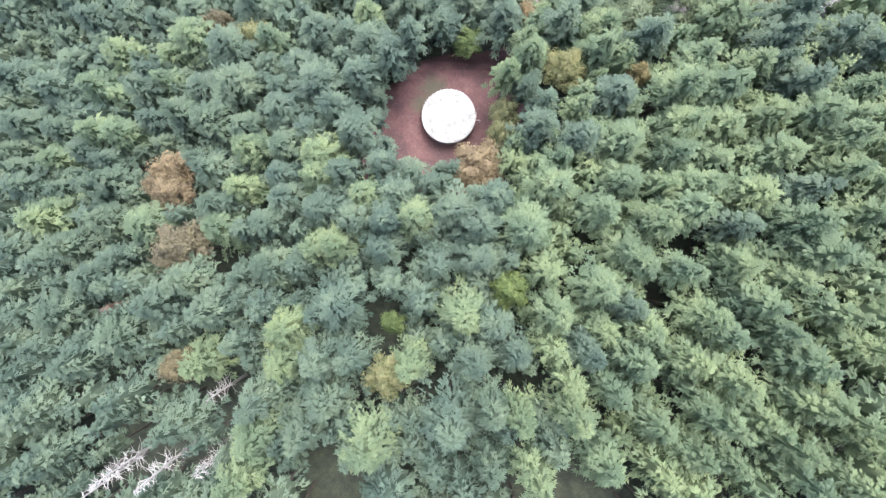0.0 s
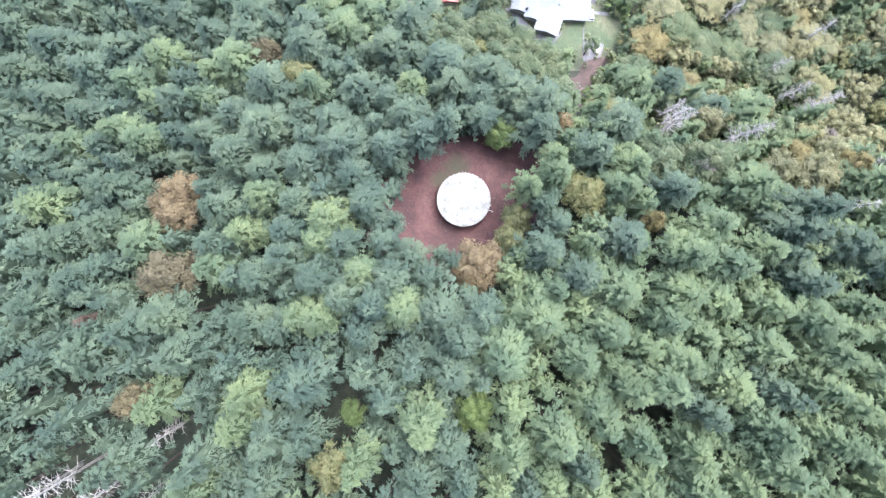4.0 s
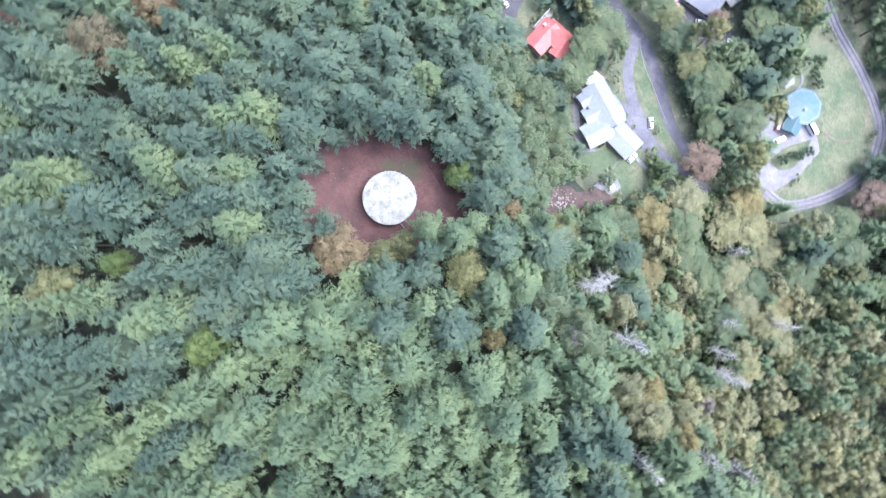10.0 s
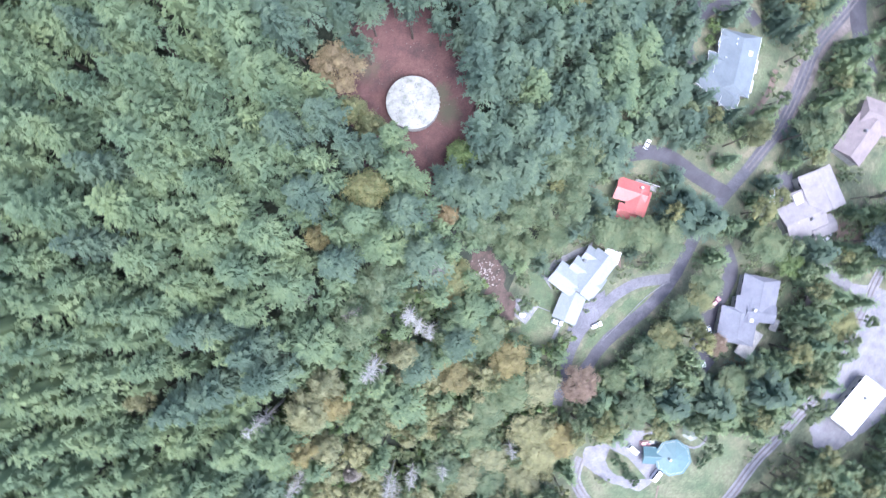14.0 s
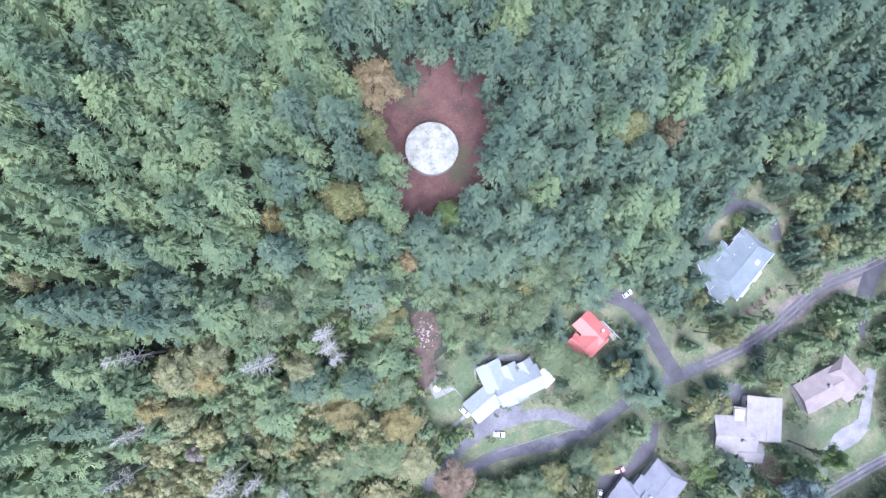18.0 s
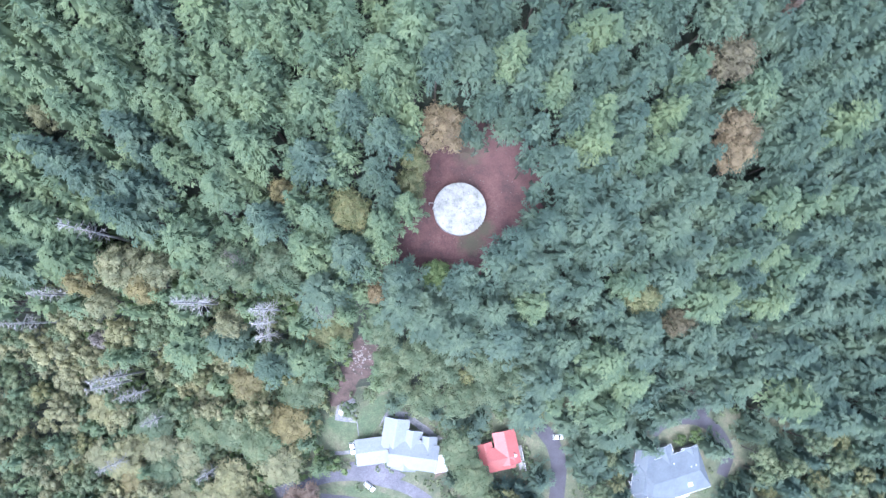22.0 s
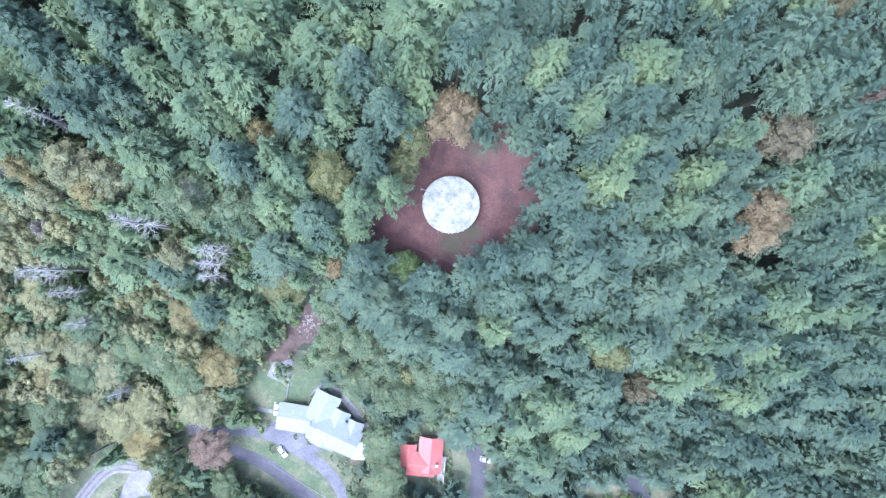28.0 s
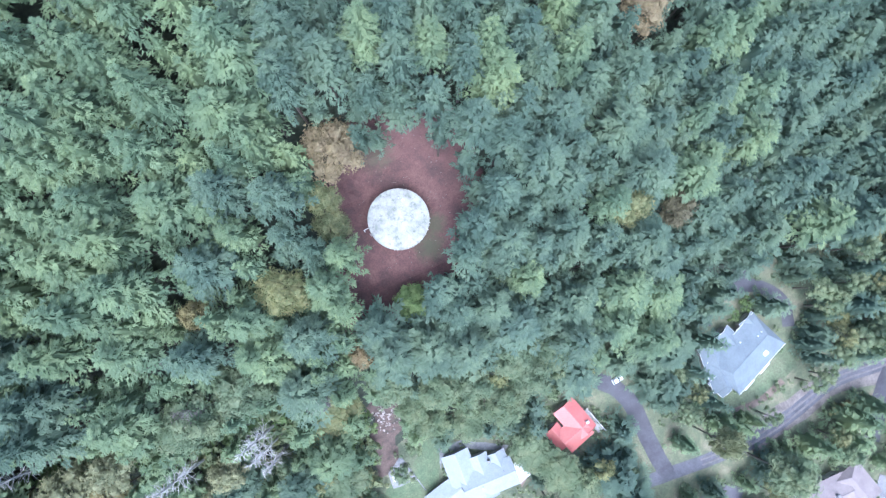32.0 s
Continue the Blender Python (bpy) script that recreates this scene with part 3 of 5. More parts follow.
house("barn with a large white roof", [(-6.5, 252.6, 21, 9.8, -6, 5.0, 1.2)], "bright", [("vent_pipe", -10, 252, 6.5, 0.9, 0.9, 0.8, 0, STONE)])
house("garden shed with a rusty brown roof", [(-30.6, 216.5, 10, 5.5, 97, 2.6, 1.0)], "brown")
house("house with a pale pink roof below the lane", [(40, 254, 12, 9, 30, 4.5, 1.8)], "tan")


def octagon_house(x, y, r, eave):
    base = new("house")
    base.location = (x, y, ground(x, y))
    ring = [(math.cos((k + 0.5) * math.tau / 8), math.sin((k + 0.5) * math.tau / 8)) for k in range(8)]
    for k in range(8):
        a = k * math.tau / 8
        d = (r - 0.8) * math.cos(math.tau / 16)
        w = 2 * (r - 0.8) * math.sin(math.tau / 16)
        m = Matrix.Rotation(a, 4, "Z") @ Matrix.Translation((d, 0, 0))
        wall = part("wall", placed(box(0.25, w, eave + 1.5, (-0.125, 0, (eave - 1.5) / 2)), m), WALL, base)
        part("window", placed(box(0.06, w * 0.5, 1.4, (0.03, 0, eave - 1.7)), m), GLASS, wall)
    top = (0, 0, eave + 1.5)
    for k in range(8):
        (ax, ay), (bx, by) = ring[k], ring[(k + 1) % 8]
        vs = [(r * ax, r * ay, eave - 0.2), (r * bx, r * by, eave - 0.2), top, (r * ax, r * ay, eave - 0.42), (r * bx, r * by, eave - 0.42), (0, 0, eave + 1.2)]
        part("roof_panel", mesh_of("roof_panel", vs, [(0, 1, 2), (5, 4, 3), (0, 3, 4, 1), (1, 4, 5, 2), (2, 5, 3, 0)], ROOFS["teal"]), None, base)
    wing(base, 3.6, -6.2, 8, 5.4, 120, 3.4, 1.2, ROOFS["teal"])
    part("chimney", box(0.8, 0.8, 1.6, (1.2, -1.5, eave + 1.6), 0, 0.08), TRIM, base)
    return tagged(base, "eight-sided house with a teal metal roof", "house")


octagon_house(53.0, 201.6, 7.6, 4.0)

# ---- yards and terraces ----
patch("terrace", [(25, 124), (22.5, 117), (14, 118), (0, 126.5), (2, 128), (13, 121.5), (22.5, 120.5)], STONE, "grey stone terrace behind the white-roofed house", "terrace", 0.3, 0.3, 21)
patch("patio", [(35.8, 113.9), (33.7, 123.3), (42.2, 122.9), (41.8, 117.3)], STONE, "square concrete patio in the lawn", "patio", 0.34, 0.2, 22)
patch("flower_bed", [(0, 128), (-4, 131), (-3, 139), (2, 142), (1, 137), (-1, 131)], EARTH, "bare brown flower bed round the house corner", "flower bed", 0.3, 0.6, 23)
patch("verge", [(-1, 158.5), (8, 152), (20, 149), (34, 147), (44, 149), (30, 154.5), (12, 157.5)], GRASS, "strip of grass between the driveway and the road", "verge", 0.16, 0.6, 24)
patch("lawn", [(-34, 203), (-30, 201), (-19, 209), (-21, 212)], GRASS, "narrow green lawn behind the grey-roofed house", "lawn", 0.16, 0.5, 25)
patch("dry_yard", [(-66, 206), (-58, 207), (-57, 217), (-66, 219)], EARTH, "patch of dry brown grass", "yard", 0.16, 1.2, 26)
patch("car_park", [(17, 250), (13.6, 259), (-8, 268), (-40, 264), (-53, 238), (-48, 226), (-40, 231), (-30, 241), (-18, 241.5), (-2, 241.5), (12, 245)], GRAVEL, "pale gravel yard round the barn", "yard", 0.16, 1.0, 27)
patch("island_bed", [(64.5, 180), (63.5, 188), (66.5, 199), (71, 193), (72, 186), (69.5, 181)], GRASS, "planted island in the gravel yard", "flower bed", 0.3, 0.6, 28)
patch("parking_apron", [(21.3, 137.7), (13, 141.4), (17, 146), (33.2, 143), (35, 138), (27.1, 137.6)], GREY_DRIVE, "grey paved apron before the garage", "driveway", 0.32, 0.3, 31)
patch("parking_yard", [(9, 182.3), (-0.7, 186.8), (10.7, 196), (22, 195), (17.5, 187)], ASPHALT, "dark asphalt yard beside the grey-roofed house", "yard", 0.3, 0.4, 32)
patch("parking_yard", [(-50.5, 173.5), (-64.2, 171.5), (-70, 177.7), (-63, 184.4), (-51, 179.3)], ASPHALT, "grey asphalt yard behind the tan house", "yard", 0.3, 0.5, 33)
patch("parking_yard", [(-86, 177), (-95, 181), (-97, 188.2), (-88.7, 189), (-86, 184.5)], ASPHALT, "dark asphalt yard beside the brown-roofed house", "yard", 0.3, 0.5, 34)
ribbon("garden_path", [(35.5, 114), (34, 121), (32.4, 128)], 0.45, STONE, "thin pale garden edging", 0.4)
ribbon("garden_path", [(34.6, 134.3), (37, 134.8), (41, 135.4)], 1.4, STONE, "short stone path across the lawn", 0.34)
ribbon("garden_path", [(33, 204), (35, 209), (41, 210.5), (45, 208.5), (46.5, 204.5)], 0.9, GRAVEL, "curved pale path round a pond", 0.34)
ribbon("garden_path", [(66, 205), (72, 208), (76, 214)], 0.7, EARTH, "worn track across the lawn", 0.2)
patch("grassy_mound", [(12, 198), (3, 201), (-1, 208), (4, 213), (14, 208), (17, 201)], SHADE_GRASS, "dry olive-brown grassy bank beside the house", "ground", 0.3, 1.2, 35)
ribbon("dirt_track", [(-100, 149), (-93, 151.2), (-86, 152), (-78, 151)], 2.4, EARTH, "bare dirt track beside the lawn", 0.24)
ribbon("kerb", [(-3, 160.5), (6, 157), (18, 154.8), (30, 152.4)], 0.3, STONE, "pale kerb along the road", 0.4)
POND, _pt, _pb = shader("pond_water", 0.35)
_pb.inputs["Base Color"].default_value = (0.075, 0.09, 0.09, 1)
patch("pond", [(36, 200.5), (36, 206), (40, 208), (43.5, 206), (43.5, 201.5), (40, 199.5)], POND, "small round garden pond", "pond", 0.24, 0.3, 29)


# ---- vehicles ----
def paint(name, colour):
    m, nt, b = shader(name, 0.3)
    nt.links.new(ramp(nt, world_noise(nt, 1.5), (0.3, tuple(c * 0.9 for c in colour)), (0.7, colour)), b.inputs["Base Color"])
    return m


CAR_WHITE, CAR_DARK, CAR_RED = paint("white_car_paint", (0.7, 0.7, 0.72)), paint("dark_car_paint", (0.04, 0.045, 0.06)), paint("dull_red_car_paint", (0.38, 0.16, 0.18))
RUBBER = mottled("tyre_rubber", (0.02, 0.02, 0.02), (0.04, 0.04, 0.04), 3.0, 20.0)


def profile(points, width, inset=0.0):
    """A side outline swept across, narrower at the top by inset."""
    top = max(z for _, z in points)
    bm = bmesh.new()
    rows = []
    for s in (-1, 1):
        rows.append([bm.verts.new((x, s * (width / 2 - inset * (z / top) ** 2), z)) for x, z in points])
    n = len(points)
    for k in range(n):
        bm.faces.new((rows[0][k], rows[0][(k + 1) % n], rows[1][(k + 1) % n], rows[1][k]))
    bm.faces.new(rows[0][::-1])
    bm.faces.new(rows[1])
    bmesh.ops.recalc_face_normals(bm, faces=bm.faces[:])
    return bm


def vehicle(name, label, x, y, turn, material, length=4.6, width=1.85, tall=1.5, van=False):
    base = new(name)
    base.matrix_world = Matrix.Translation((x, y, ground(x, y) + 0.32)) @ Matrix.Rotation(radians(turn), 4, "Z")
    h = length / 2
    belt = tall * 0.62
    part("body", profile([(-h, 0.35), (-h + 0.08, belt), (h * 0.35, belt), (h - 0.1, belt * 0.86), (h, 0.35), (h - 0.2, 0.25), (-h + 0.2, 0.25)], width, 0.06), material, base)
    front = h - 0.5 if van else h * 0.38
    back = -h + 0.12
    part("cabin", profile([(back + 0.05, belt), (back + 0.35, tall - 0.06), (front - 0.75, tall - 0.06), (front, belt)], width - 0.12, 0.18), GLASS, base, "dark glazed cabin")
    part("roof", box(front - 0.75 - back - 0.4, width - 0.5, 0.07, ((front - 0.75 + back + 0.4) / 2, 0, tall - 0.03), 0, 0.03), material, base)
    for fx in (-0.62, 0.62):
        for fy in (-1, 1):
            bm = bmesh.new()
            bmesh.ops.create_cone(bm, cap_ends=True, segments=12, radius1=0.33, radius2=0.33, depth=0.22, matrix=Matrix.Translation((fx * h, fy * (width / 2 - 0.1), 0.3)) @ Matrix.Rotation(math.pi / 2, 4, "X"))
            part("wheel", bm, RUBBER, base)
    for fy in (-1, 1):
        part("headlight", box(0.08, 0.36, 0.16, (h - 0.03, fy * (width / 2 - 0.3), 0.62), 0, 0.02), TRIM, base)
    return tagged(base, label, name, "parked vehicles")


vehicle("car", "white car parked on the grey driveway", 26.5, 146.7, 147, CAR_WHITE)
vehicle("car", "white car parked beside the pale garage", 34.3, 132.8, 107, CAR_WHITE)
vehicle("pickup_truck", "white pickup parked on dark asphalt", 16.5, 190.8, 136, CAR_WHITE, 5.4, 1.95, 1.7)
vehicle("car", "small white car beside the grey-roofed house", 2.6, 186.2, 49, CAR_WHITE, 4.0)
vehicle("car", "dull red car under the eaves", -8.6, 181.6, 167, CAR_RED)
vehicle("car", "white car below the tan house", -48.2, 201.9, 165, CAR_WHITE)
vehicle("car", "dark car between two white ones", -52.0, 204.6, 140, CAR_DARK, 4.2)
vehicle("car", "white car at the corner of the tan house", -56.6, 205.2, 165, CAR_WHITE)
vehicle("car", "white car at the end of the dark driveway", -44.8, 122.5, 186, CAR_WHITE, 4.0)
vehicle("motorhome", "white motorhome beside the teal-roofed house", 62.4, 201.2, 176, CAR_WHITE, 6.2, 2.3, 2.8, True)
vehicle("van", "white van on the gravel yard", 59.5, 187.8, 84, CAR_WHITE, 5.2, 2.0, 2.1, True)
vehicle("car", "dark car beside the teal-roofed house", 52.0, 192.6, 128, CAR_DARK)
vehicle("car", "dark red car on the gravel yard", 54.6, 190.4, 128, CAR_RED, 4.4)
vehicle("car", "dark car beside the brown-roofed house", -91.0, 183.6, 187, CAR_DARK)


def boat(x, y, turn):
    base = new("boat")
    base.matrix_world = Matrix.Translation((x, y, ground(x, y) + 0.5)) @ Matrix.Rotation(radians(turn), 4, "Z")
    vs, fs = [], []
    for k in range(9):
        s = k / 8
        w = 1.15 * (1 - s ** 3)
        vs += [(-3.6 + 7.2 * s, -w, 1.3), (-3.6 + 7.2 * s, 0, 0.2 + 0.5 * s * s), (-3.6 + 7.2 * s, w, 1.3), (-3.6 + 7.2 * s, 0, 1.1)]
        if k:
            i = 4 * k
            fs += [(i - 4, i - 3, i + 1, i), (i - 3, i - 2, i + 2, i + 1), (i - 4, i, i + 3, i - 1), (i - 2, i - 1, i + 3, i + 2)]
    part("hull", mesh_of("hull", vs, fs, TRIM), None, base)
    part("windscreen", box(0.1, 1.6, 0.5, (0.6, 0, 1.5), 0, 0.03), GLASS, base)
    part("trailer", box(7.0, 1.4, 0.14, (-0.4, 0, 0.0), 0, 0.03), BARK, base)
    for side in (-1, 1):
        part("seat", box(0.8, 0.7, 0.4, (-1.2, side * 0.5, 1.3), 0, 0.08), GLASS, base, "dark padded seat")
    return tagged(base, "white motor boat on a trailer", "boat")


boat(-57.0, 176.2, -153)

# ---- rubble on the bank, hot tub on the patio ----
rock_rng = random.Random(77)
PALE_ROCK = mottled("pale_broken_rock", (0.16, 0.14, 0.134), (0.3, 0.27, 0.258), 0.8, 6.0)
rock_meshes = []
for k in range(5):
    bm = bmesh.new()
    bmesh.ops.create_icosphere(bm, subdivisions=1, radius=1.0)
    for v in bm.verts:
        v.co *= rock_rng.uniform(0.65, 1.2)
        v.co.z *= 0.6
    me = bpy.data.meshes.new("rock")
    bm.to_mesh(me)
    bm.free()
    me.materials.append(PALE_ROCK)
    rock_meshes.append(me)
for k in range(84):
    x, y = rock_rng.gauss(33.4, 2.0), rock_rng.gauss(97.5, 3.2)
    if not inside(x, y, BANK):
        continue
    s = rock_rng.uniform(0.18, 0.6)
    ob = new("rock", rock_meshes[k % 5])
    ob.matrix_world = Matrix.Translation((x, y, ground(x, y) + 0.15 + s * 0.2)) @ Matrix.Rotation(rock_rng.uniform(0, 6), 4, "Z") @ Matrix.Diagonal((s, s * rock_rng.uniform(0.6, 1), s, 1))
    tagged(ob, "pale broken rock on the red-brown bank", "rock", "rubble on the bank")


def hot_tub(x, y):
    base = new("hot_tub")
    base.location = (x, y, ground(x, y) + 0.3)
    bm = bmesh.new()
    bmesh.ops.create_cone(bm, cap_ends=True, segments=20, radius1=1.3, radius2=1.25, depth=0.9, matrix=Matrix.Translation((0, 0, 0.45)))
    part("shell", bm, TRIM, base)
    bm = bmesh.new()
    bmesh.ops.create_cone(bm, cap_ends=True, segments=20, radius1=1.35, radius2=1.2, depth=0.16, matrix=Matrix.Translation((0, 0, 0.98)))
    part("cover", bm, TRIM, base)
    return tagged(base, "round white hot tub with its cover on", "hot tub")


hot_tub(39.6, 119.6)


# ---- trees ----
def frond(vs, fs, root, a, reach, rise, sprays, size, rng):
    """One bough from above: a lens-shaped, drooping mat of short pointed sprays that fan out from its axis."""
    ca, sa = math.cos(a), math.sin(a)
    for _ in range(sprays):
        s = 0.3 + 0.7 * math.sqrt(rng.random())
        w = rng.uniform(-1, 1)
        l = w * 0.24 * reach * (1.12 - s) ** 0.6 + rng.gauss(0, 0.07)
        t = a + 0.95 * w + rng.uniform(-0.35, 0.35)
        x, y = reach * s * ca - l * sa, reach * s * sa + l * ca
        z = root + rise * reach * s - 0.2 * reach * s * s - 0.25 * abs(l) + rng.uniform(-0.12, 0.12)
        q, h = size * rng.uniform(0.7, 1.3), size * rng.uniform(0.2, 0.32)
        dx, dy = math.cos(t), math.sin(t)
        lift = rng.uniform(-0.1, 0.1)
        n = len(vs)
        vs += [(x - dy * h, y + dx * h, z + lift), (x + dy * h, y - dx * h, z - lift), (x + dx * q, y + dy * q, z + q * (0.5 * rise - 0.3 + rng.uniform(-0.2, 0.2)))]
        fs.append((n, n + 1, n + 2))


def conifer_crown(seed, height, radius, levels, bare, sprays, size, full=7, taper=0.62):
    """A dim core of twigs and, round it, whorls of drooping boughs, as points and faces."""
    rng = random.Random(seed)
    vs, fs = [], []
    lop, lean = rng.uniform(0, math.tau), rng.uniform(0.05, 0.22)
    rings, n = 5, 2 * full
    for k in range(rings):
        g = k / rings
        z, r, turn = height * (bare + (0.93 - bare) * g) - 0.6, radius * (0.05 + 0.6 * (1 - g) ** taper), rng.uniform(0, math.tau)
        for j in range(n):
            a = turn * 0.1 + j * math.tau / n
            q = r * (rng.uniform(0.85, 1.05) if j % 2 else rng.uniform(0.5, 0.7)) * (1 + lean * math.cos(a - lop))
            vs.append((q * math.cos(a), q * math.sin(a), z - (0.1 * q if j % 2 else 0.3 * q) + rng.uniform(-0.5, 0.5)))
            if k:
                i = (k - 1) * n
                fs += [(i + j, i + (j + 1) % n, i + n + (j + 1) % n), (i + j, i + n + (j + 1) % n, i + n + j)]
    vs.append((0, 0, height * 0.95))
    fs += [((rings - 1) * n + j, (rings - 1) * n + (j + 1) % n, rings * n) for j in range(n)]
    for k in range(levels):
        f = k / (levels - 1)
        z = height * (bare + (0.97 - bare) * f ** 0.85)
        g = min(max((z / height - bare) / (0.97 - bare), 0), 1)
        r = radius * (0.1 + 0.9 * (1 - g) ** taper)
        count = max(4, round(full * (0.5 + 0.5 * (1 - f) ** 0.5)))
        turn = rng.uniform(0, math.tau)
        for b in range(count):
            a = turn + (b + rng.uniform(-0.35, 0.35)) * math.tau / count
            reach = r * rng.uniform(0.68, 1.18) * (1 + lean * math.cos(a - lop))
            rise = rng.uniform(-0.3, 0.0) * (1 - f) + 0.8 * f * f
            frond(vs, fs, z + rng.uniform(-0.6, 0.6), a, reach, rise, round(sprays * (0.35 + 0.65 * reach / radius)), size * (0.7 + 0.3 * reach / radius), rng)
    frond(vs, fs, height * 0.97, 0.0, 0.5, 2.0, 5, size * 0.7, rng)
    return np.array(vs), np.array(fs)


def leafy_crown(seed, height, radius, clumps, leaves, size=1.0):
    """A crown of leaf clumps of uneven size, each of many small leaves that lie along the clump's skin."""
    rng = random.Random(seed)
    vs, fs, hearts = [], [], []
    for k in range(clumps):
        a, u = k * 2.4 + rng.uniform(-0.4, 0.4), math.sqrt((k + 0.5) / clumps)
        q = radius * 0.8 * u * rng.uniform(0.8, 1.15)
        top = height * (0.93 - 0.26 * u * u) + rng.uniform(-1, 1) * 0.06 * height
        hearts.append((Vector((q * math.cos(a), q * math.sin(a), top)), radius * rng.uniform(0.22, 0.44)))
    ball = bmesh.new()
    bmesh.ops.create_icosphere(ball, subdivisions=1, radius=1.0)
    knobs, skins = [v.co.copy() for v in ball.verts], [tuple(v.index for v in f.verts) for f in ball.faces]
    ball.free()
    for c, r in hearts:
        n = len(vs)
        vs += [c + v * (r * rng.uniform(0.42, 0.72)) for v in knobs]
        fs += [tuple(n + i for i in f) for f in skins]
        for _ in range(leaves):
            v = Vector((rng.gauss(0, 1), rng.gauss(0, 1), rng.gauss(0.45, 0.7))).normalized()
            p = c + v * r * rng.uniform(0.55, 1.1)
            s = rng.uniform(0.26, 0.52) * size
            skin = (v + Vector((rng.uniform(-0.5, 0.5), rng.uniform(-0.5, 0.5), rng.uniform(0, 0.9)))).normalized()
            u1 = skin.orthogonal().normalized()
            u1 = (Matrix.Rotation(rng.uniform(0, math.tau), 3, skin) @ u1) * s
            u2 = skin.cross(u1) * 0.75
            n = len(vs)
            vs += [p - u1 + u2 * 0.5, p - u1 * 0.4 - u2, p + u1 * 1.2]
            fs.append((n, n + 1, n + 2))
    return vs, fs, hearts


def trunk_mesh(height, base_r, limbs=()):
    bm = bmesh.new()
    pole(bm, (0, 0, -1.5), (0, 0, height), base_r, 0.05, 7)
    for c, _ in limbs:
        pole(bm, (0, 0, c.z * 0.55), tuple(c), base_r * 0.35, 0.05, 4)
    me = bpy.data.meshes.new("trunk")
    bm.to_mesh(me)
    bm.free()
    me.materials.append(BARK)
    return me


FIRS = [conifer_crown(11 + k, 40.0, 6.5, 15, 0.53, 30, 0.82, 8, 0.72 + 0.06 * k) for k in range(7)]
FAR_FIRS = [conifer_crown(31 + k, 40.0, 6.6, 11, 0.55, 23, 0.98, 7, 0.72 + 0.06 * k) for k in range(7)]
YOUNG_FIRS = [conifer_crown(51 + k, 40.0, 6.6, 8, 0.55, 17, 1.12, 7, 0.8) for k in range(5)]
LOW_FIRS = [conifer_crown(81 + k, 40.0, 7.4, 9, 0.12, 18, 1.1, 7, 0.8) for k in range(3)]
LIGHT_CROWNS = [leafy_crown(60 + k, 24.0, 6.0, 18, 38, 1.02)[:2] for k in range(3)]
LIGHT_CROWNS = [(np.array([tuple(v) for v in vs]), np.array(fs)) for vs, fs in LIGHT_CROWNS]
fir_meshes = [(mesh_of("crown", *c, FIR), mesh_of("crown", *c, HEMLOCK)) for c in FIRS]
GARDEN_FIRS = [conifer_crown(71 + k, 40.0, 7.0, 16, 0.1, 30, 0.9, 8, 0.75 + 0.1 * k) for k in range(3)]
garden_meshes = [(mesh_of("crown", *c, FIR), mesh_of("crown", *c, HEMLOCK)) for c in GARDEN_FIRS]
fir_trunk = trunk_mesh(38.5, 0.45)
tree_rng = random.Random(5)


def plant(name, trunk, crown, x, y, sx, sz, turn, label, category, group):
    base = new(name)
    base.matrix_world = Matrix.Translation((x, y, ground(x, y))) @ Matrix.Rotation(turn, 4, "Z") @ Matrix.Diagonal((sx, sx, sz, 1))
    part("trunk", trunk, None, base)
    part("crown", crown, None, base)
    return tagged(base, label, category, group)


def conifer(x, y, radius, green):
    h = 40 + 6 * noise.noise((x * 0.13, y * 0.13, 7.7)) + tree_rng.uniform(-2.5, 2.5)
    if y > 108:
        h = min(26, 7 + 2.6 * radius) + tree_rng.uniform(-3, 3)
    label = "tall green fir in dense forest on the hillside" if green else "tall blue-green fir in dense forest on the hillside"
    crown = garden_meshes[tree_rng.randrange(3)] if y > 108 else fir_meshes[tree_rng.randrange(7)]
    if y > 108:
        label = "green fir with boughs to the ground among the houses" if green else "blue-green fir with boughs to the ground among the houses"
    plant("fir_tree", fir_trunk, crown[green], x, y, radius / 5.0, h / 40.0, tree_rng.uniform(0, math.tau), label, "tree", "firs on the hillside")


leafy = {}
LEAF_LABEL = {
    "orange": "maple with rusty orange autumn leaves", "ochre": "maple with ochre autumn leaves", "olive": "maple with yellowing olive leaves",
    "lime": "small maple with fresh lime green leaves", "pale": "alder with pale straw-yellow leaves", "alder": "green alder with a rounded crown",
    "rust": "tree with thin faded reddish leaves", "brown": "maple with dull brown-olive autumn leaves", "grey": "dying tree with faded grey-pink leaves", "blue": "broad blue-grey cedar beside the gravel drive",
}


def broadleaf(x, y, radius, colour, height=None):
    h = height or (33 if x < -45 or y < 15 else 28 if math.hypot(x - 8, y - 28) < 13 else 27 + tree_rng.uniform(-2, 3) if y < 108 else 4 + 1.35 * radius + tree_rng.uniform(-1.5, 1.5))
    k = (colour, tree_rng.randrange(3))
    if k not in leafy:
        vs, fs, hearts = leafy_crown(40 + k[1], 24.0, 6.0, 32, 100, 0.76)
        leafy[k] = (trunk_mesh(19.0, 0.35, hearts[::2]), mesh_of("crown", vs, fs, LEAVES[colour]))
    plant("broadleaf_tree", *leafy[k], x, y, radius / 6.0, h / 24.0, tree_rng.uniform(0, math.tau), LEAF_LABEL[colour], "tree", "broad-leaved trees")


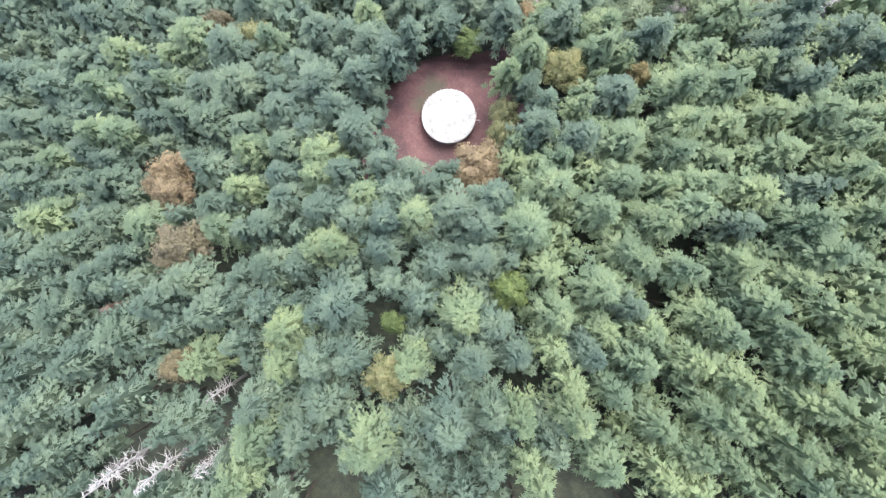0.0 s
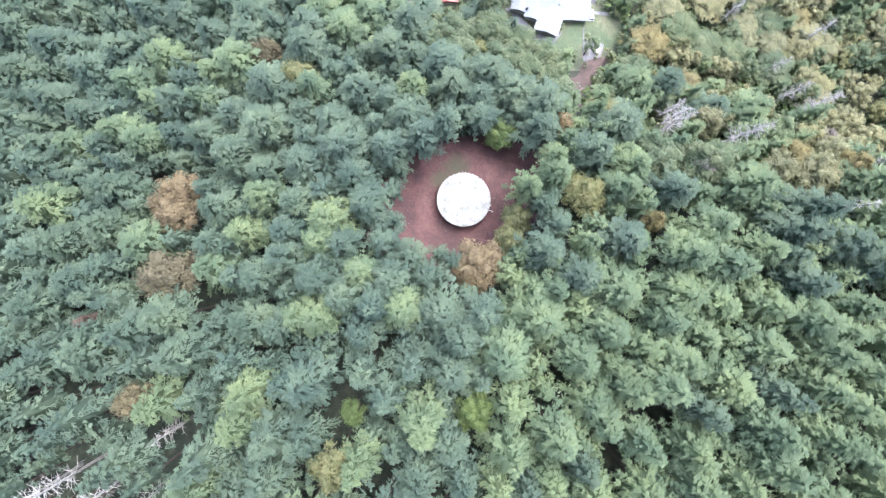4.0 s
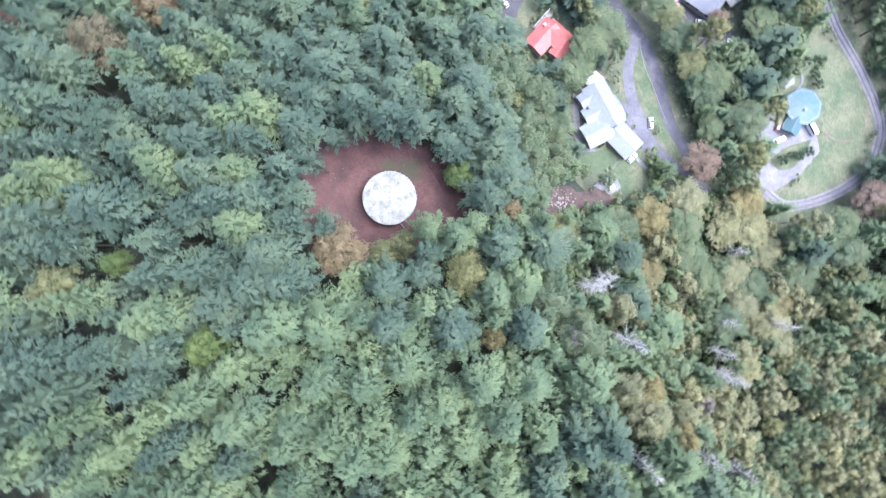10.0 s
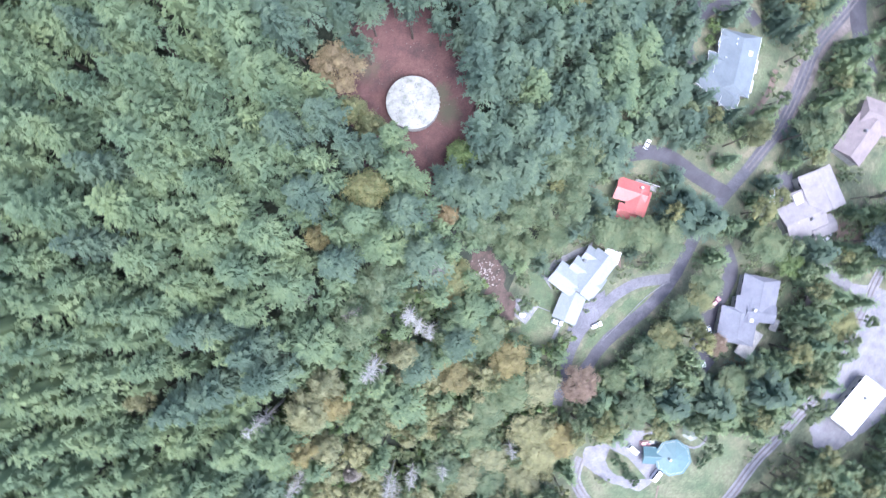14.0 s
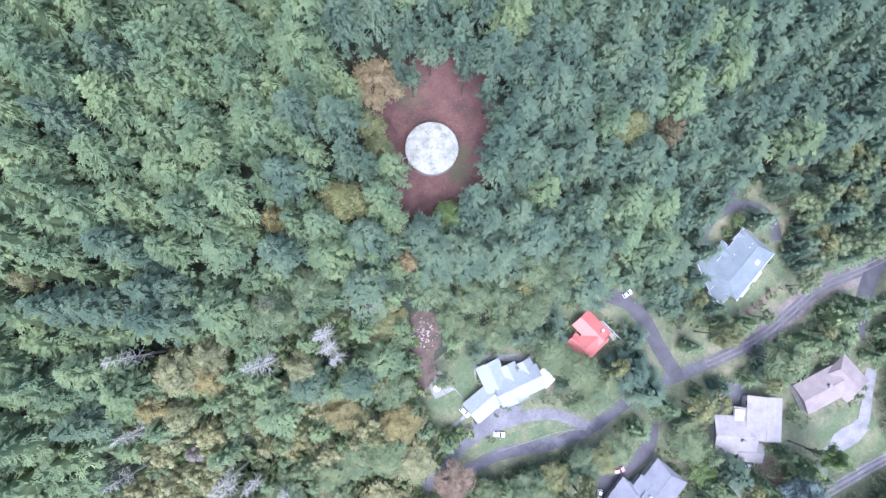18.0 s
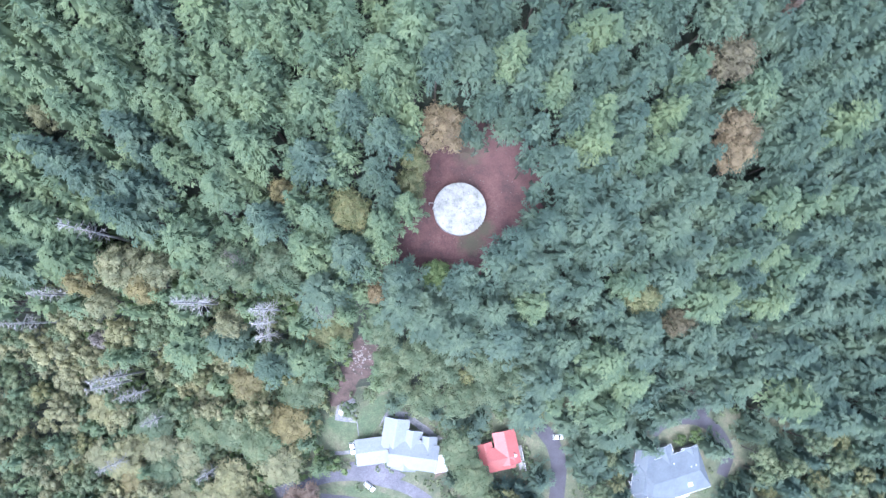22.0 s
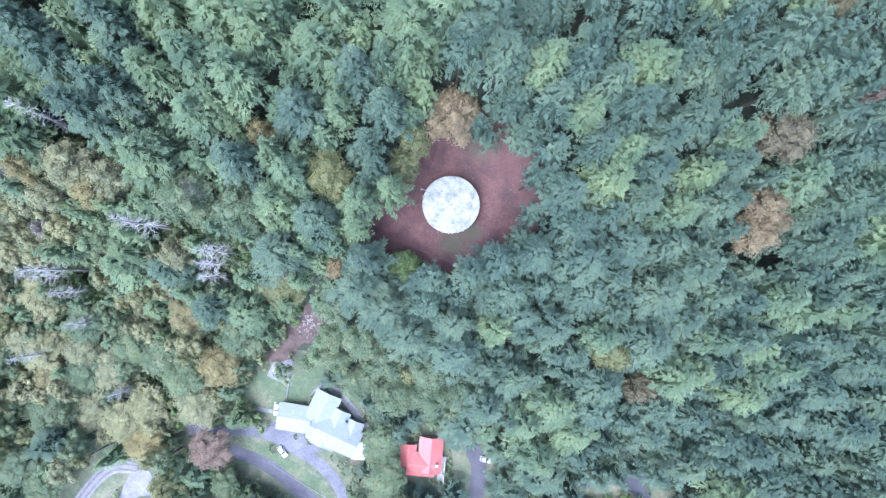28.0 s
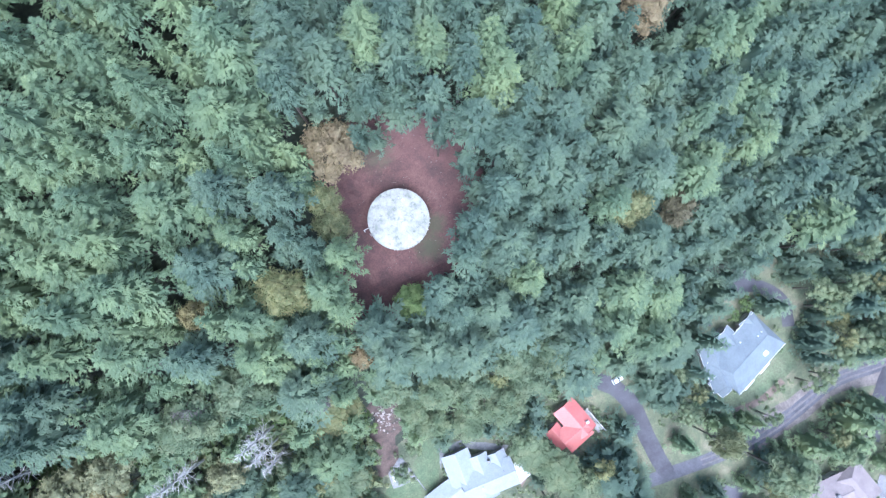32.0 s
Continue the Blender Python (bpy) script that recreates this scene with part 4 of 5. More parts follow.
# stands of trees: x, y and crown radius
BLUE_FIRS_A = [(-152.4, 78.5, 8.0), (-121.9, 81.2, 8.0), (-107.2, 81.2, 6.5), (-128.9, 54.5, 7.7), (-90.2, 50.0, 5.9), (-141.6, 43.9, 6.1), (-135.6, 32.2, 5.1), (-122.0, 39.1, 5.9), (-106.8, 30.3, 5.7), (-87.0, 40.0, 5.7), (-127.2, 20.4, 6.3), (-113.3, 19.9, 5.5), (-92.5, 20.7, 6.1), (-92.2, 9.3, 5.9), (-119.8, 1.6, 5.8), (-101.0, 1.6, 5.7), (-62.4, 60.6, 7.4), (-37.2, 67.4, 6.8), (-28.5, 66.9, 6.0), (-21.3, 62.2, 7.4), (-73.7, 50.1, 6.6), (-58.2, 48.4, 8.0), (-40.8, 55.4, 6.6), (-34.9, 47.6, 7.2), (-23.4, 50.7, 6.0), (-43.7, 40.6, 6.4), (-64.7, 37.1, 7.0), (-54.1, 35.6, 5.6), (-29.3, 40.2, 6.4), (-24.2, 33.4, 6.4), (-42.0, 28.6, 5.5), (-61.1, 22.5, 6.0)]
BLUE_FIRS_B = [(-42.3, 20.6, 5.4), (-59.0, 13.2, 5.2), (-39.9, 14.5, 5.9), (-29.4, 11.4, 6.0), (-43.3, 7.9, 5.2), (-22.0, 8.5, 5.3), (-13.6, 8.5, 5.3), (-14.6, 1.6, 5.2), (-111.1, -3.0, 5.7), (-92.1, -5.7, 6.1), (-99.1, -15.6, 6.5), (-68.7, -11.8, 7.0), (-60.5, -6.4, 5.4), (-53.4, -12.7, 5.8), (-77.6, -19.7, 6.8), (-88.7, -26.5, 5.5), (-101.1, -23.6, 5.1), (-95.9, -37.7, 5.8), (-41.6, -2.4, 5.6), (-34.7, -2.4, 5.0), (-23.0, -11.1, 6.7), (-26.9, -22.8, 5.1), (-20.7, -22.7, 4.6), (-24.7, -31.4, 5.9), (-57.0, -36.3, 5.1), (-29.8, -38.5, 5.1), (-89.7, -46.8, 5.5), (9.1, -0.9, 5.7), (12.2, -15.3, 5.2), (7.3, -22.1, 5.1), (2.4, -33.7, 6.3), (10.4, -30.2, 4.2)]
BLUE_FIRS_C = [(16.6, -20.6, 4.4), (40.7, -11.1, 4.2), (30.9, -20.0, 4.2), (9.9, -41.6, 4.4), (34.2, 63.4, 5.5), (55.7, 57.1, 5.1), (45.2, 41.0, 6.3), (86.2, 40.6, 5.4), (85.1, 53.6, 5.6), (96.3, 52.2, 5.4), (26.0, 33.1, 5.4), (34.5, 29.1, 5.7), (79.8, 14.7, 4.5), (13.6, 13.8, 5.2), (4.2, 11.1, 6.0), (9.4, 6.9, 5.9), (64.3, 6.4, 4.6), (-25.8, 21.7, 4.5), (-75.2, 40.5, 5.0), (-126.0, 65.6, 8.0), (-152.0, 61.4, 8.0), (-169.1, 63.0, 8.0), (-131.4, 90.3, 8.0), (-157.5, 87.1, 8.0), (-80.1, 78.8, 7.3), (-83.5, 87.3, 8.0), (-101.7, 93.6, 8.0), (-137.8, 103.9, 7.9), (-61.3, 86.0, 8.0), (-1.4, 73.6, 5.0), (-9.8, 76.7, 5.8), (-15.6, 84.1, 7.7)]
BLUE_FIRS_D = [(-33.7, 85.3, 6.8), (18.9, 69.7, 6.4), (18.3, 76.7, 7.9), (8.6, 80.3, 7.6), (0.5, 85.2, 8.0), (-30.9, 97.5, 7.1), (-28.9, 109.0, 8.0), (-58.1, 116.8, 8.0), (-55.5, 127.5, 6.0), (-63.7, 114.7, 8.0), (-28.6, 147.8, 8.0), (-29.6, 155.7, 7.2), (41.2, 74.5, 6.8), (82.2, 46.7, 4.0), (102.8, 48.4, 5.3), (88.2, 60.0, 5.4), (72.8, 93.2, 6.7), (58.8, 99.7, 6.8), (115.9, 75.1, 5.1), (99.1, 166.3, 6.8), (-58.5, 77.7, 7.8), (-133.9, 41.3, 7.3), (-130.0, 26.8, 6.3), (-156.6, 49.7, 7.6), (-93.4, 77.3, 6.3), (35.4, 183.8, 7.7), (26.3, 198.1, 6.9), (91.5, 214.5, 6.4), (-44.2, 198.4, 5.7), (10.9, 212.2, 8.0), (-57.5, 170.0, 3.1)]
BLUE_FIRS_E = [(-65.8, 228.5, 7.0), (-79.8, 171.5, 5.2)]
GREEN_FIRS_A = [(-103.7, 64.9, 7.0), (-86.3, 63.5, 6.1), (-109.7, 52.6, 6.9), (-103.2, 35.9, 6.5), (-120.9, 29.5, 6.5), (-113.9, 9.7, 6.7), (-79.0, 7.6, 6.5), (-51.0, 64.3, 5.2), (-51.7, 29.0, 5.5), (-32.8, 26.9, 6.3), (-32.1, 20.6, 5.5), (-19.9, 15.8, 4.8), (-52.8, 17.7, 5.3), (-56.7, 7.3, 5.7), (-25.9, 3.0, 5.8), (-31.3, 1.6, 5.1), (-6.8, 9.9, 5.4), (-35.7, -16.2, 5.3), (-35.8, -24.3, 5.6), (-55.2, -24.7, 5.0), (-39.6, -39.1, 5.6), (-41.0, -45.0, 4.9), (-14.8, -38.4, 6.2), (-7.2, -23.8, 4.6), (5.1, -13.3, 6.0), (15.9, -32.1, 4.1), (25.3, -12.7, 5.1), (34.0, -6.8, 5.6), (44.7, -2.0, 5.5), (52.1, -3.1, 4.2), (61.8, -1.8, 4.5), (77.3, 0.5, 6.1)]
GREEN_FIRS_B = [(63.9, -9.5, 5.3), (53.4, -11.9, 5.0), (57.5, -15.9, 4.8), (43.5, -15.4, 5.1), (35.0, -15.7, 4.8), (39.5, -20.8, 4.5), (49.7, -20.3, 4.8), (54.9, -23.0, 4.6), (69.5, -20.3, 5.2), (67.4, -14.6, 3.6), (77.6, -11.2, 4.4), (79.4, -17.0, 3.8), (26.6, -31.4, 5.0), (34.4, -27.0, 4.0), (41.6, -32.2, 4.6), (51.6, -29.7, 4.5), (59.0, -29.2, 4.3), (67.6, -26.9, 4.2), (62.4, -33.4, 4.1), (72.4, -28.3, 4.0), (75.3, -32.4, 3.5), (31.7, -39.3, 5.1), (47.4, -36.2, 4.4), (53.5, -37.4, 4.2), (62.7, -38.3, 4.0), (69.5, -37.7, 3.8), (18.4, -42.1, 4.3), (24.5, 60.5, 4.0), (24.8, 55.6, 4.9), (18.7, 49.6, 4.3), (43.5, 55.3, 5.3), (58.2, 40.2, 5.5)]
GREEN_FIRS_C = [(69.4, 40.9, 5.8), (76.7, 46.6, 5.2), (66.6, 51.0, 6.1), (44.7, 27.2, 6.1), (57.6, 31.0, 5.9), (67.0, 30.4, 5.7), (55.1, 23.8, 5.2), (77.8, 32.6, 5.4), (85.4, 32.1, 5.8), (97.1, 38.5, 4.6), (89.0, 26.3, 5.0), (77.4, 22.8, 5.2), (86.6, 18.4, 4.4), (27.0, 16.3, 7.0), (43.2, 17.3, 4.8), (58.0, 15.4, 5.6), (68.7, 13.8, 5.8), (36.2, 10.0, 5.4), (48.7, 7.8, 5.1), (54.8, 10.3, 5.5), (19.7, 5.5, 6.9), (75.4, 7.5, 4.9), (87.5, 8.5, 4.2), (40.8, 1.6, 5.1), (-84.6, 53.1, 5.3), (-101.2, 49.5, 6.8), (-94.1, 35.2, 6.4), (-78.4, 67.3, 7.9), (-123.3, 99.6, 8.0), (-22.6, 74.2, 5.6), (-50.3, 89.3, 8.0), (-45.8, 99.3, 7.0)]
GREEN_FIRS_D = [(-60.1, 94.9, 8.0), (-38.0, 108.6, 6.2), (-54.5, 108.0, 6.5), (48.6, 98.2, 6.9), (45.6, 63.0, 6.1), (76.8, 64.8, 6.0), (106.6, 63.8, 6.2), (104.3, 72.5, 6.0), (114.5, 67.5, 4.5), (83.5, 91.5, 5.5), (85.6, 95.7, 6.7), (83.3, 111.4, 5.5)]
ORANGE_TREES_A = [(-76.6, 23.5, 6.8), (-74.6, 16.4, 5.8), (-79.5, 19.0, 4.4), (25.9, 73.8, 4.4), (10.9, 24.6, 8.3)]
OCHRE_TREES_A = [(53.6, 48.8, 3.7), (57.1, 123.1, 8.0), (90.3, 77.8, 5.7), (104.2, 77.6, 4.8), (73.3, 108.6, 8.0), (111.0, 147.0, 6.6), (71.9, 157.0, 7.6)]
OLIVE_TREES_A = [(-57.9, 67.9, 6.2), (-11.7, -26.7, 5.7), (35.0, 51.5, 6.6), (18.8, 41.0, 5.0), (17.8, 34.6, 5.0), (-62.0, 148.5, 5.5), (-5.0, 171.5, 6.5), (16.5, 169.5, 7.0), (-27.5, 223.6, 7.2)]
LIME_TREES_A = [(-11.0, -15.6, 3.0), (16.1, -8.1, 4.9), (-35.2, 194.1, 5.8), (-75.0, 204.8, 4.5)]
PALE_TREES_A = [(108.1, 39.0, 3.0), (86.5, 73.0, 5.5), (94.8, 73.5, 6.5), (103.8, 83.2, 5.1), (70.5, 87.0, 5.2), (123.4, 139.4, 6.6), (103.6, 135.6, 6.8), (91.6, 138.0, 7.6), (124.8, 123.0, 6.7), (59.1, 138.4, 8.0), (80.6, 152.3, 8.0), (75.4, 145.0, 7.7), (92.6, 154.1, 7.5), (114.8, 139.2, 8.0)]
ALDER_TREES_A = [(12.0, 92.0, 8.0), (3.0, 96.8, 8.0), (23.3, 84.3, 6.9), (22.6, 95.0, 5.6), (19.1, 102.3, 6.6), (8.4, 110.8, 7.1), (-4.0, 107.4, 8.0), (-14.5, 103.1, 8.0), (-11.1, 93.2, 8.0), (-24.8, 98.7, 8.0), (-11.1, 137.7, 8.0), (-14.7, 148.2, 8.0), (-5.7, 128.8, 8.0), (53.4, 110.9, 8.0), (55.0, 68.8, 7.8), (68.2, 70.1, 7.0), (64.0, 72.5, 5.2), (99.8, 143.5, 7.1), (86.3, 126.4, 8.0), (106.0, 126.0, 7.6), (66.8, 131.1, 8.0), (77.4, 127.0, 8.0), (106.9, 159.9, 8.0), (27.0, 167.5, 7.0), (24.7, 171.0, 8.0), (44.8, 174.3, 8.0), (40.0, 162.0, 5.5), (108.7, 180.2, 8.0), (111.4, 217.9, 8.0), (97.9, 184.0, 7.5), (-35.2, 180.8, 8.0), (3.0, 170.5, 7.0)]
ALDER_TREES_B = [(15.2, 201.4, 7.5), (-76.9, 166.8, 8.0), (-77.4, 231.7, 7.6), (-10.6, 170.6, 6.6)]
RUST_TREES_A = [(-83.3, -14.1, 2.1), (49.1, 150.9, 7.8), (97.0, 201.6, 8.0), (6.3, 188.7, 4.6)]
BROWN_TREES_A = [(-68.0, 1.6, 8.0), (-73.3, 74.7, 6.0), (-60.7, -25.5, 4.7)]
GREY_TREES_A = [(42.0, 80.4, 3.4), (66.5, 68.5, 3.6), (115.0, 96.0, 3.2)]
BLUE_TREES_A = [(-59.4, 212.8, 8.0)]
GAPS = [(70, 170, 6), (-108, 107, 6), (-101, 104, 4), (-61, -5, 5), (-83, -27, 5), (-88, -41, 6), (-15, -14, 5), (-24, -50, 6), (18, -45, 4.5), (32, -47, 4.5), (-54, -21, 5), (-41, 61, 4), (-92, 41, 4.5), (-116, 37, 4), (-66, 48, 4.5), (-50, 106, 4), (-63, 55, 5), (-72, -5, 4)]
BARE_TRUNKS = [(-84, 99, 17), (-87.2, 104, 11), (-90.8, 109, 11)]
SNAGS = [(-78.2, -52.5, 27), (-71.8, -47.5, 34), (-62.2, -47.3, 33), (-50.5, -45.5, 30), (-52.8, -32.7, 26), (76.8, 81.5, 40), (58.7, 81.9, 36), (60.3, 86.2, 33), (61.3, 90.4, 31), (115.3, 109.7, 40), (119.0, 113.3, 34), (110.7, 115.8, 30), (133.2, 92.0, 29), (71.4, 54.1, 18), (73.0, 66.5, 16), (101.0, 64.9, 34), (115.0, 82.1, 30), (103.4, 124.3, 26), (113.8, 140.0, 30), (84.0, 142.4, 22), (-107.0, 77.8, 30)]
taken = [(x, y, 5.0) for x, y, _ in SNAGS] + [(x + 7 * (5 - x) / math.hypot(5 - x, 62 - y), y + 7 * (62 - y) / math.hypot(5 - x, 62 - y), 5.5) for x, y, _ in SNAGS] + [(x, y, 5.0) for x, y, _ in BARE_TRUNKS] + [(x, y, r + 1.5) for x, y, r in GAPS]
for stand, green in ((BLUE_FIRS_A, 0), (BLUE_FIRS_B, 0), (BLUE_FIRS_C, 0), (BLUE_FIRS_D, 0), (BLUE_FIRS_E, 0), (GREEN_FIRS_A, 1), (GREEN_FIRS_B, 1), (GREEN_FIRS_C, 1), (GREEN_FIRS_D, 1)):
    for x, y, r in stand:
        taken.append((x, y, r))
        conifer(x, y, r, green)
for stand, colour in ((ORANGE_TREES_A, "orange"), (OCHRE_TREES_A, "ochre"), (OLIVE_TREES_A, "olive"), (LIME_TREES_A, "lime"), (PALE_TREES_A, "pale"), (ALDER_TREES_A, "alder"), (ALDER_TREES_B, "alder"), (RUST_TREES_A, "rust"), (GREY_TREES_A, "grey"), (BROWN_TREES_A, "brown"), (BLUE_TREES_A, "blue")):
    for x, y, r in stand:
        taken.append((x, y, 1.3 * r))
        broadleaf(x, y, r, colour)

def shrub(x, y, radius, colour, height, label):
    vs, fs, hearts = leafy_crown(int(90 + x), height, radius, 9, 60, 0.5)
    base = new("shrub")
    base.matrix_world = Matrix.Translation((x, y, ground(x, y)))
    part("crown", mesh_of("crown", vs, fs, LEAVES[colour]), None, base)
    part("stem", trunk_mesh(height * 0.7, 0.12, hearts[::3]), None, base)
    tagged(base, label, "shrub", "garden shrubs")


for x, y, r in ((66.3, 183.5, 3.0), (68.8, 190.0, 2.4), (69.3, 194.5, 2.6), (66.8, 188.5, 1.8)):
    shrub(x, y, r, "dark", 1.5 * r, "dark green clipped shrub on the gravel yard's island")
for x, y, r in ((48.5, 212.5, 2.6), (45.0, 214.0, 2.2), (38.0, 211.5, 2.0)):
    shrub(x, y, r, "dark", 1.4 * r, "dark green shrub beside the garden pond")
patch("turning_circle", [(-104, 211), (-93, 211.5), (-88, 215), (-90, 219.5), (-99, 219), (-107, 217)], GRAVEL, "pale gravel turning place before the brown-roofed house", "yard", 0.31, 0.6, 41)
for x, y, r in ((-98, 117.5, 3.4), (-103, 118.8, 2.6), (-92.5, 119.5, 2.8)):
    shrub(x, y, r, "lime", 1.3 * r, "fresh green shrub inside the looped driveway")
shrub(-111.6, 165.8, 2.6, "olive", 3.4, "yellowing shrub on the road's island")
shrub(-116.2, 166.6, 2.9, "ochre", 3.6, "ochre shrub on the road's island")
shrub(-120.6, 166.8, 2.2, "olive", 3.0, "yellowing shrub on the road's island")
for x, y, r, colour, h in ((8.6, 66.8, 5.4, "lime", 19), (42.9, 86.6, 7.4, "olive", 13), (48.5, 91.0, 4.6, "ochre", 12)):
    taken.append((x, y, r))
    broadleaf(x, y, r, colour, h)


def snag(x, y, h, seed):
    """A dead standing conifer with bare, bleached boughs."""
    rng = random.Random(seed)
    base = new("dead_tree")
    base.location = (x, y, ground(x, y))
    bm = bmesh.new()
    pole(bm, (0, 0, -1), (rng.uniform(-0.6, 0.6), rng.uniform(-0.6, 0.6), h), 0.45, 0.1, 7)
    part("trunk", bm, DEADWOOD, base)
    bm = bmesh.new()
    z = h * 0.4
    while z < h - 0.5:
        r = (h - z) * 0.12 + 1.5
        a = rng.uniform(0, math.tau)
        q = r * rng.uniform(0.6, 1.2)
        mid = (q * 0.55 * math.cos(a), q * 0.55 * math.sin(a), z + 0.1 * q)
        tip = (q * math.cos(a + 0.15), q * math.sin(a + 0.15), z + 0.12 * q)
        pole(bm, (0, 0, z), mid, 0.095, 0.07, 4)
        pole(bm, mid, tip, 0.07, 0.03, 4)
        pole(bm, mid, (q * 0.9 * math.cos(a - 0.3), q * 0.9 * math.sin(a - 0.3), z - 0.05 * q), 0.06, 0.03, 3)
        z += rng.uniform(0.25, 0.5)
    part("bough", bm, DEADWOOD, base, "bare bleached boughs")
    tagged(base, "standing dead conifer with bare bleached boughs", "dead tree", "dead conifers")


def bare_trunk(x, y, h):
    base = new("dead_tree")
    base.location = (x, y, ground(x, y))
    bm = bmesh.new()
    pole(bm, (0, 0, -1), (0.2, 0.1, h * 0.55), 0.34, 0.26, 8)
    pole(bm, (0.2, 0.1, h * 0.55), (0.1, 0.4, h), 0.26, 0.14, 8)
    part("trunk", bm, DEADWOOD, base)
    for k in range(4):
        bm = bmesh.new()
        a = k * 2.1 + x
        pole(bm, (0.15, 0.2, h * (0.5 + 0.12 * k)), (0.9 * math.cos(a), 0.9 * math.sin(a), h * (0.52 + 0.12 * k)), 0.06, 0.03, 4)
        part("branch_stub", bm, DEADWOOD, base)
    tagged(base, "bare pale trunk of a dead tree beside the looped driveway", "dead tree", "bare trunks")


for x, y, h in BARE_TRUNKS:
    bare_trunk(x, y, h)
for k, (x, y, h) in enumerate(SNAGS):
    snag(x, y, h, 300 + k)

YARD_BARN = [(17, 250), (13.6, 259), (-8, 268), (-40, 264), (-53, 238), (-48, 226), (-40, 231), (-30, 241), (-18, 241.5), (-2, 241.5), (12, 245)]
VERGE = [(-1, 158.5), (8, 152), (20, 149), (34, 147), (44, 149), (30, 154.5), (12, 157.5)]
STAND = [(-200, 100), (-205, 15), (-150, -50), (-125, -75), (30, -72), (105, -55), (150, 20), (185, 70), (205, 100), (205, 175), (190, 210), (150, 250), (100, 285), (30, 300), (-40, 298), (-100, 265), (-150, 215), (-175, 160)]
GLADE = [(-14, 50), (-9, 55), (-2, 61), (6, 64), (14, 64), (25, 70), (23, 62), (16, 53), (20, 45), (14, 40), (13, 34), (9, 30), (3, 29), (-6, 30), (-13, 32), (-15, 40)]
OPEN = [GLADE, LAWN_TEAL, PAD_TEAL, LAWN_WHITE, LAWN_SIDE, LAWN_BLUE, BANK, LAWN_TAN, YARD_BARN, VERGE]
LINES = [(ROAD, 6.0), (DRIVE_RED, 6.0), (DRIVE_WHITE, 4.2), (DRIVE_LOOP, 3.4), (DRIVE_SPUR, 3.6), (ROAD_EAST, 5.0), (ROAD_LOW, 3.6), (LANE, 3.2), (LANE_FAR, 3.2), (LANE_TAN, 4.0), (DRIVE_GREY, 4.2)]
HOMES = [(12, 131, 15), (27, 133, 9), (-24, 129, 11), (-92, 131, 12), (-79, 133, 9), (-58, 191, 15), (-71, 191, 10), (-92, 193, 13), (-104, 193, 13), (-17, 193, 15), (-4, 193, 12), (-9, 250, 12), (2, 252, 11), (54, 201, 12)]


def is_open(x, y, room):
    ring = [(x, y)] + [(x + 0.6 * room * math.cos(k * math.tau / 8), y + 0.6 * room * math.sin(k * math.tau / 8)) for k in range(8)]
    if any(inside(a, b, p) for p in OPEN for a, b in ring) or any(math.hypot(x - a, y - b) < r - 0.5 + 0.65 * room for a, b, r in HOMES):
        return True
    return any(to_line(x, y, line) < w + 0.45 * room for line, w in LINES)


# the woods between and beyond those stands
far = []
step = 5.4
for j in range(int(375 / (step * 0.87)) + 1):
    for i in range(int(410 / step) + 1):
        x = -205 + (i + 0.5 * (j % 2)) * step + tree_rng.uniform(-2.2, 2.2)
        y = -75 + j * step * 0.87 + tree_rng.uniform(-2.2, 2.2)
        r = tree_rng.uniform(3.6, 5.4)
        if not inside(x, y, STAND) or is_open(x, y, 1.25 * r) or any(math.hypot(x - a, y - b) < 0.66 * (r + c) + 0.3 for a, b, c in taken):
            continue
        taken.append((x, y, r))
        far.append((x, y, r))
